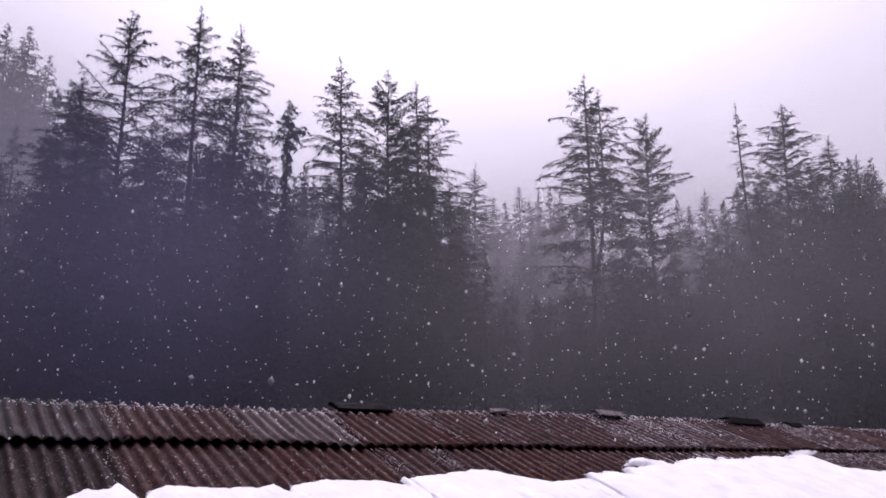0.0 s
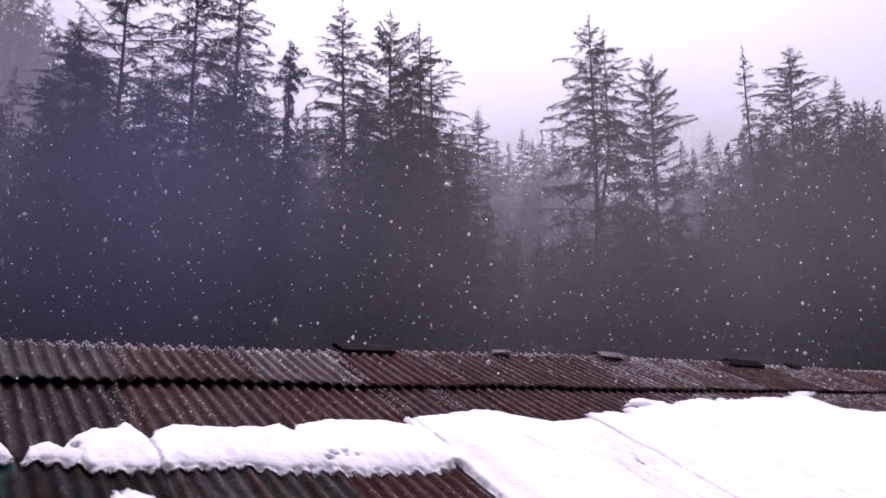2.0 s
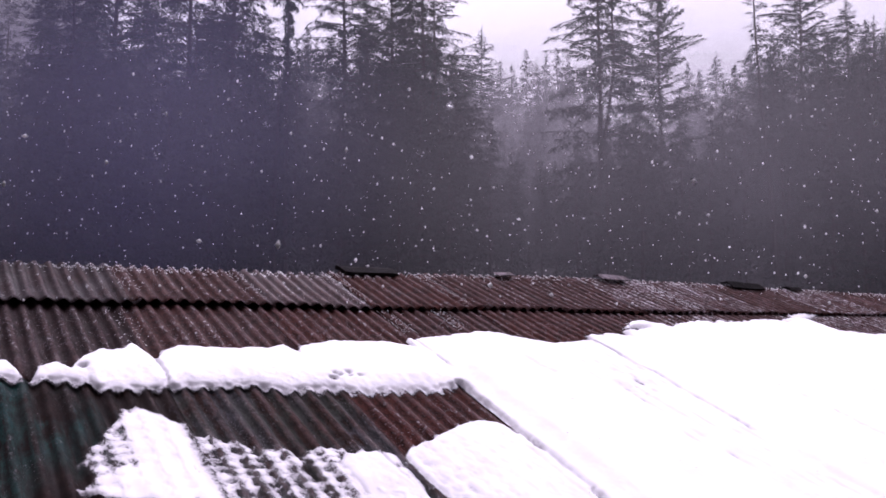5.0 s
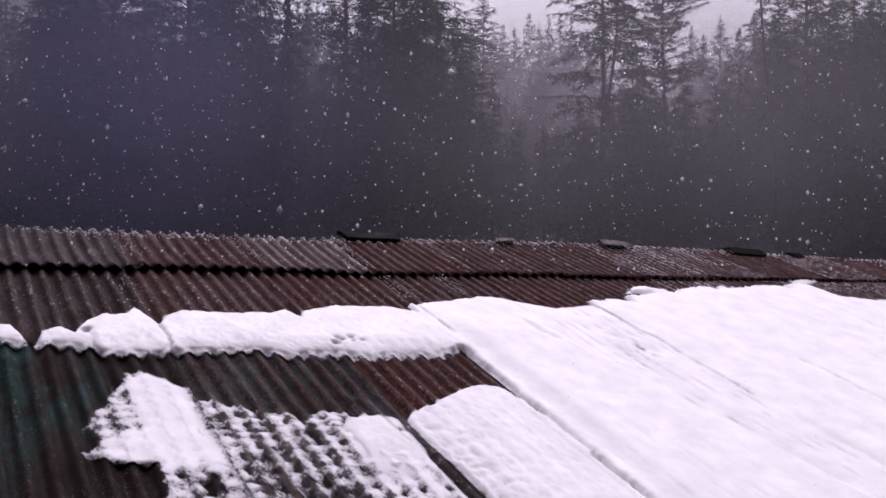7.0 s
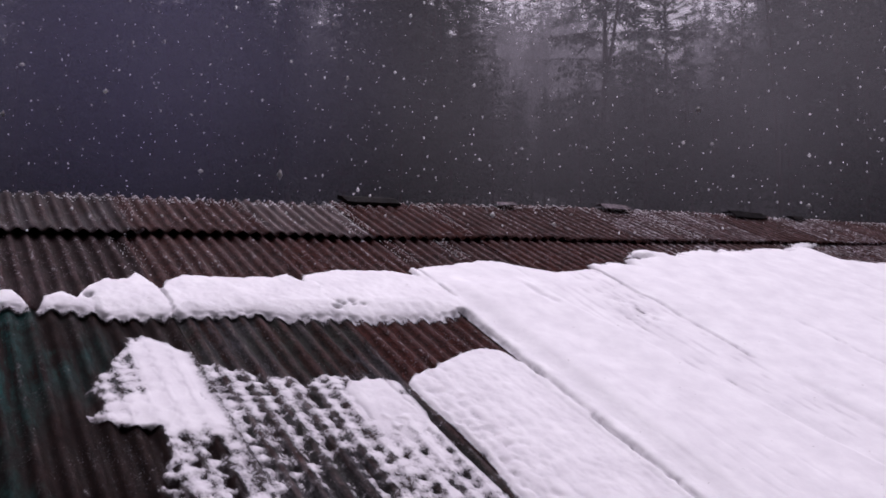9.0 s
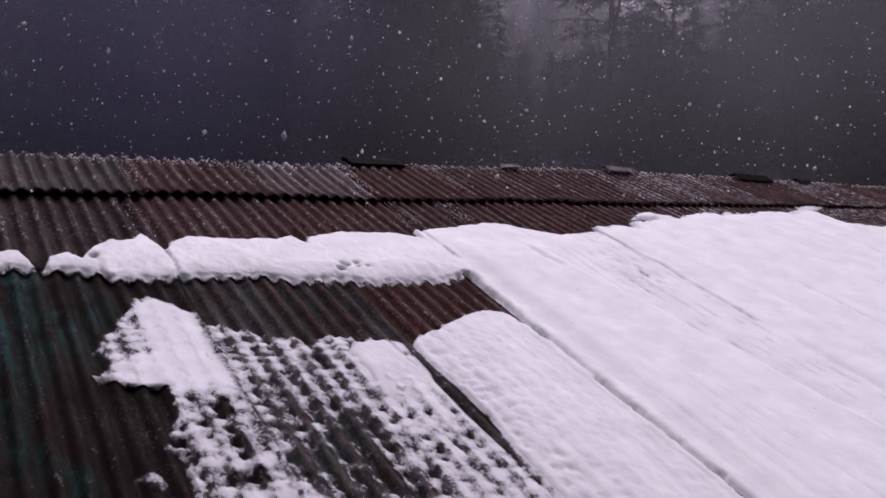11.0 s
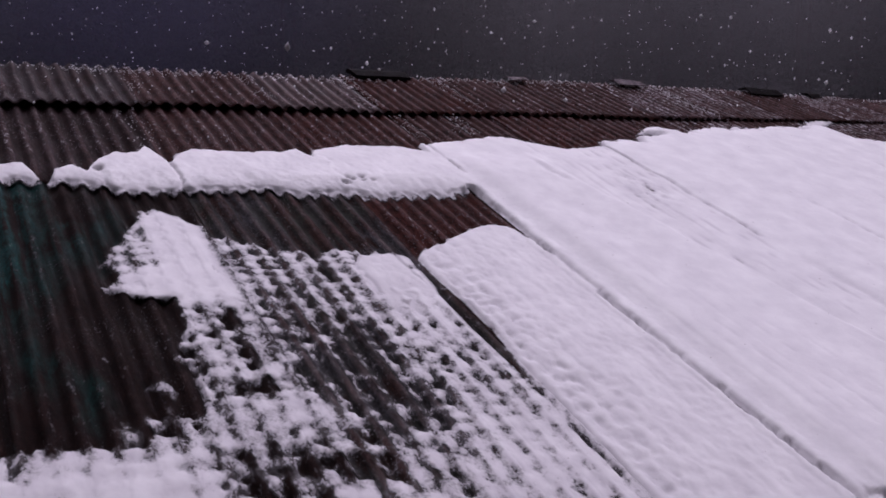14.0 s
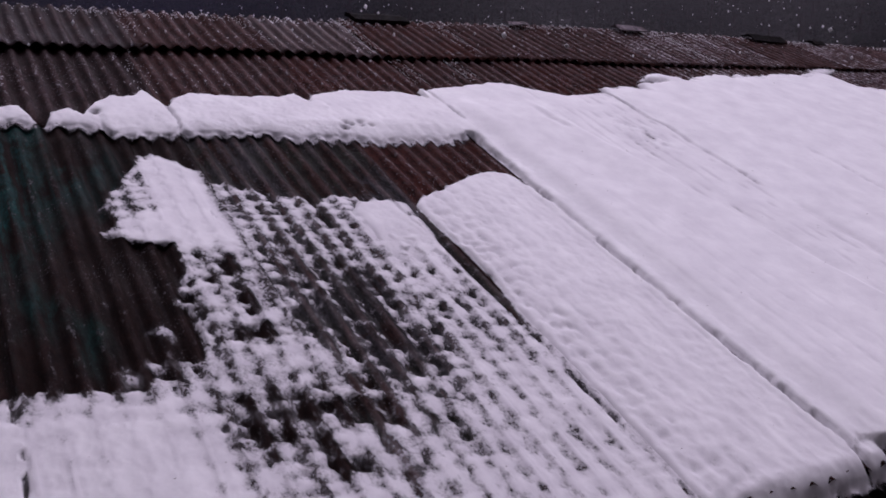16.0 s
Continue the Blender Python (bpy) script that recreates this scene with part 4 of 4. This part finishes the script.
def plant(kind, az, el, dist, spin=0.0, group="", height=None):
    """A tree whose top shows in the direction az, el (degrees) from the terrace, at that distance."""
    tree, h0 = KINDS[kind]
    a = radians(az)
    x, y = dist * math.sin(a), dist * math.cos(a)
    base = float(ground_height(np.array(x), np.array(y))) - 0.25
    top = EYE.z + dist * math.tan(radians(el))
    s = max((top - base) / h0, 0.25)
    if height:
        s = height / h0
    m = Matrix.Translation((x, y, base)) @ pose(0, 0, 0, 0, 0, spin - az) @ Matrix.Diagonal((s, s, s, 1))
    if first_use[kind]:
        first_use[kind] = False
        tree.matrix_basis = m
        made = tree
    else:
        made = copy_thing(tree, Matrix.Identity(4))
        made.matrix_basis = m
    return tagged(made, TREE_LABELS[kind], "tree", group or "trees of the near row")


# the near row against the sky: kind, bearing, height of the top, distance, turn
NEAR = [
    ("cedar_open", -20.48, 26.6, 52, 10), ("cedar_broad", -22.9, 22.6, 49, 200), ("cedar", -16.14, 27.5, 57, 40), ("cedar_dense", -13.53, 26.6, 58, 120),
    ("stub", -10.18, 22.5, 46, 30), ("cedar", -6.70, 25.1, 56, 160), ("pine", -3.58, 24.4, 60, 0), ("cedar_twin", -1.67, 23.9, 58, 20),
    ("cedar", 2.08, 18.7, 85, 250), ("cedar_twin", 9.48, 24.1, 55, 0), ("pine", 13.24, 21.3, 58, 70), ("thin", 19.86, 21.5, 52, 0),
    ("cedar_broad", 21.44, 21.0, 60, 90), ("cedar_dense", 24.0, 18.9, 62, 310), ("cedar", 26.3, 16.9, 75, 220), ("cedar", 16.55, 16.6, 90, 20), ("cedar", -11.6, 19.5, 66, 75),
]
for row in NEAR:
    plant(*row)

for row in (("cedar_dense", -24.6, 19.2, 52, 20), ("cedar_dense", -21.7, 20.6, 54, 140), ("cedar_dense", -18.6, 20.4, 57, 260), ("cedar_broad", -14.9, 19.8, 60, 50), ("cedar_dense", -5.2, 20.0, 60, 15), ("cedar_dense", -2.6, 20.2, 62, 95), ("cedar_broad", 0.4, 17.6, 64, 180), ("cedar_dense", 19.9, 17.6, 58, 130), ("cedar_broad", 22.8, 17.4, 58, 10), ("cedar_dense", 25.4, 17.6, 60, 240)):
    plant(*row)

# more of the near wood where the slope closes in
for az, el, dist in ((17.6, 15.8, 66), (19.6, 16.4, 70), (20.5, 14.5, 58), (22.4, 16.2, 66), (24.8, 16.6, 62), (25.6, 15.0, 56), (27.4, 16.4, 68), (28.4, 15.8, 60), (11.4, 15.6, 60), (14.4, 14.6, 56), (16.2, 13.6, 60)):
    plant(("cedar_dense" if az > 17 and el > 15.9 else "wood_a"), az, el, dist, az * 40)

# trees far up the slope, in the mist
rnd = random.Random(42)
FAR = [(-26.15, 24.7), (-27.4, 24.6), (-24.9, 23.3), (-28.6, 24.0), (-23.5, 21.5), (-26.8, 23.0), (-25.5, 22.4), (-28.0, 22.6), (-24.2, 21.6), (-29.3, 23.5), (-25.9, 21.0), (-27.2, 21.2), (-22.6, 20.4), (-28.8, 20.8), (-24.6, 19.9), (-26.4, 24.0), (-29.8, 24.6), (-27.8, 23.6), (-25.2, 21.6), (-23.0, 20.9), (-26.6, 19.6), (-28.2, 19.2), (-23.8, 19.4), (-22.0, 19.6), (3.3, 16.6), (4.0, 16.4), (4.94, 17.3), (6.2, 16.9), (6.9, 17.3), (7.6, 16.7), (8.6, 16.2), (1.3, 16.9), (14.9, 16.1), (15.6, 15.6), (17.6, 15.4), (25.0, 17.5), (27.5, 17.0), (28.6, 16.5), (-9.0, 18.6), (-8.4, 17.8)]
for az, el in FAR:
    plant(rnd.choice(("wood_a", "wood_b", "wood_c")), az, el, rnd.uniform(124, 138) if az > -22 else rnd.uniform(147, 160), rnd.uniform(0, 360), "far trees in the mist")

for k in range(9):
    plant("cedar", 1.2 + 8.0 * (k + rnd.random()) / 9, rnd.uniform(14.8, 16.8), rnd.uniform(122, 136), rnd.uniform(0, 360), "far trees in the mist")
for k in range(16):
    plant(rnd.choice(("wood_a", "wood_c")), -31 + 10 * (k + rnd.random()) / 16, rnd.uniform(14, 19), rnd.uniform(118, 148), rnd.uniform(0, 360), "far trees in the mist")

for az, el, dist in ((3.0, 11.0, 74), (4.6, 12.2, 84), (5.9, 10.6, 70), (7.2, 12.0, 80), (11.9, 11.0, 68), (15.2, 10.8, 70)):
    plant("wood_c", az, el, dist, az * 70, "far trees in the mist")

# the mass of the forest below the tops
def crest(az):
    return float(np.interp(az, [-30, -22, -12, -9, -5, 0, 2, 8, 12, 16, 20, 24, 30], [19.0, 19.5, 20.5, 18.5, 19.2, 18.2, 15.5, 14.6, 16.5, 16.0, 17.0, 18.0, 17.5]))


for k in range(125):
    az = -31 + 62 * (k + rnd.random()) / 125
    dist = rnd.choice((rnd.uniform(46, 60), rnd.uniform(60, 85), rnd.uniform(75, 100)))
    el = crest(az) - abs(rnd.gauss(0, 3.0)) - (2.0 if dist < 60 else 0)
    plant(rnd.choice(("wood_a", "wood_b", "wood_c")), az, max(el, 4.5), dist, rnd.uniform(0, 360), "forest trees behind the shed")


for k in range(44):
    az = -31 + 62 * (k + rnd.random()) / 44
    plant(rnd.choice(("wood_a", "wood_c")), az, rnd.uniform(8.0, 12.5), rnd.uniform(78, 104), rnd.uniform(0, 360), "forest trees behind the shed")


for k in range(26):
    az = -25 + 26 * (k + rnd.random()) / 26
    plant(rnd.choice(("wood_a", "wood_c")), az, rnd.uniform(14.0, 17.5), rnd.uniform(66, 100), rnd.uniform(0, 360), "forest trees behind the shed")


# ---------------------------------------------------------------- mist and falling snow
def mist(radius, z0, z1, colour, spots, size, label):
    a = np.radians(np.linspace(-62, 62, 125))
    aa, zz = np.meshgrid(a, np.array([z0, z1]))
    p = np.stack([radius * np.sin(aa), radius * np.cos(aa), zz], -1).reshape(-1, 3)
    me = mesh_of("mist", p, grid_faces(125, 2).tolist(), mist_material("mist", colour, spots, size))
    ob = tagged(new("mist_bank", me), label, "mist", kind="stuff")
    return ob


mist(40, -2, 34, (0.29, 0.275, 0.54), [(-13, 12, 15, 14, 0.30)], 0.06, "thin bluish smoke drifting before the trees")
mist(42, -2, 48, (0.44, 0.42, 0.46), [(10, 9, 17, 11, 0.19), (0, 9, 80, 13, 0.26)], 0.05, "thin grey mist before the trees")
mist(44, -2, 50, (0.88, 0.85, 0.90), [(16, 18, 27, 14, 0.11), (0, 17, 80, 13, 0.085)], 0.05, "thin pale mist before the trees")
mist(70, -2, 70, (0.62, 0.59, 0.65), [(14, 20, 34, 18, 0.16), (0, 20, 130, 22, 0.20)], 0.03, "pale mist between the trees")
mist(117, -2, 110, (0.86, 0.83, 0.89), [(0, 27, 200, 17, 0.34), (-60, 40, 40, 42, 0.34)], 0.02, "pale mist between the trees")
# last spot: haze put in to dim the sky at upper right
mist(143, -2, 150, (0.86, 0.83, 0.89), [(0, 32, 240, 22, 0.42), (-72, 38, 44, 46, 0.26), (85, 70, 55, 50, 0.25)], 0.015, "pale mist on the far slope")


def falling_snow():
    rnd = random.Random(9)
    soup = Soup()
    for k in range(1500):
        d = 2.2 + 13.0 * rnd.random() ** 0.7 if k > 40 else rnd.uniform(1.3, 2.4)
        az, el = radians(rnd.uniform(-29, 29)), radians(rnd.uniform(1.5, 16))
        p = np.array([d * math.sin(az) * math.cos(el), d * math.cos(az) * math.cos(el), EYE.z + d * math.sin(el)])
        q = ROOF.inverted() @ Vector(p)
        if q.z < 0.15 and q.y < 5.6:
            continue
        r = rnd.choice((0.0022, 0.0032, 0.0042, 0.006, 0.008)) * (0.6 + 0.06 * d)
        ax = [r * rnd.uniform(0.6, 1.4) for _ in range(3)]
        v = [p + np.array(o) for o in ((ax[0], 0, 0), (-ax[0], 0, 0.2 * r), (0, ax[1], 0), (0, -ax[1], 0), (0.2 * r, 0, ax[2] * 1.3), (0, 0, -ax[2]))]
        soup.add(v, [[0, 2, 4], [2, 1, 4], [1, 3, 4], [3, 0, 4], [2, 0, 5], [1, 2, 5], [3, 1, 5], [0, 3, 5]])
    ob = new("falling_snow", mesh_of("falling_snow", soup.v, soup.f, SNOW))
    tagged(ob, "loose white snowflakes falling through the air", "snowflakes", kind="stuff")


falling_snow()


# ---------------------------------------------------------------- crumbs of snow along the ridge
def ridge_crumbs():
    rnd = random.Random(77)
    soup = Soup()
    for k in range(6500):
        u = 0.2 + 9.5 * rnd.random() ** 0.8
        thick = 0.35 + 0.65 * (math.sin(u * 3.1) * math.sin(u * 7.7 + 1) > -0.1)
        if rnd.random() > thick:
            continue
        down = abs(rnd.gauss(0, 0.05)) if rnd.random() < 0.75 else rnd.uniform(0, 0.55) * (0.2 + 0.8 * min(1, max(0, (u - 3.5) / 2)))
        v = ridge_at(u) - 0.004 - down
        r = rnd.uniform(0.0012, 0.0048) * (1.0 if down < 0.12 else 0.7)
        p = np.array([u, v, float(1.2 * wave(u + PITCH / 2) + sag(u, v)) + 0.004 + 0.2 * r])
        ax = [r * rnd.uniform(0.8, 2.0), r * rnd.uniform(0.8, 2.2), r * 0.8]
        q = [p + np.array(o) for o in ((ax[0], 0, 0), (0, ax[1], 0), (-ax[0], 0, 0), (0, -ax[1], 0), (0, 0, ax[2]), (0, 0, -ax[2]))]
        soup.add(q, [[0, 1, 4], [1, 2, 4], [2, 3, 4], [3, 0, 4], [1, 0, 5], [2, 1, 5], [3, 2, 5], [0, 3, 5]])
    for su, v0, v1, count in ((2.36, 4.76, 5.42, 420), (3.08, 4.76, 5.45, 220), (0.90, 4.10, 4.68, 70), (2.42, 4.30, 4.68, 120), (2.78, 4.36, 4.68, 160), (5.1, 4.75, 5.5, 320), (1.70, 4.76, 5.40, 120), (1.0, 4.76, 5.40, 90)):
        for k in range(count):
            u, v, r = su + rnd.gauss(0, 0.035), rnd.uniform(v0, v1), rnd.uniform(0.0008, 0.0026)
            p = np.array([u, v, float(1.2 * wave(u + (PITCH / 2 if v > LAP_TOP else 0)) + sag(u, v)) + (0.016 if v > LAP_TOP else 0.009)])
            ax = [r * rnd.uniform(0.8, 2.0), r * rnd.uniform(0.8, 3.0), r]
            q = [p + np.array(o) for o in ((ax[0], 0, 0), (0, ax[1], 0), (-ax[0], 0, 0), (0, -ax[1], 0), (0, 0, ax[2]), (0, 0, -ax[2]))]
            soup.add(q, [[0, 1, 4], [1, 2, 4], [2, 3, 4], [3, 0, 4], [1, 0, 5], [2, 1, 5], [3, 2, 5], [0, 3, 5]])
    ob = new("snow_crumbs", mesh_of("snow_crumbs", soup.v, soup.f, SNOW))
    ob.matrix_world = ROOF
    tagged(ob, "crumbs of snow left along the ridge", "snow", kind="stuff")


ridge_crumbs()
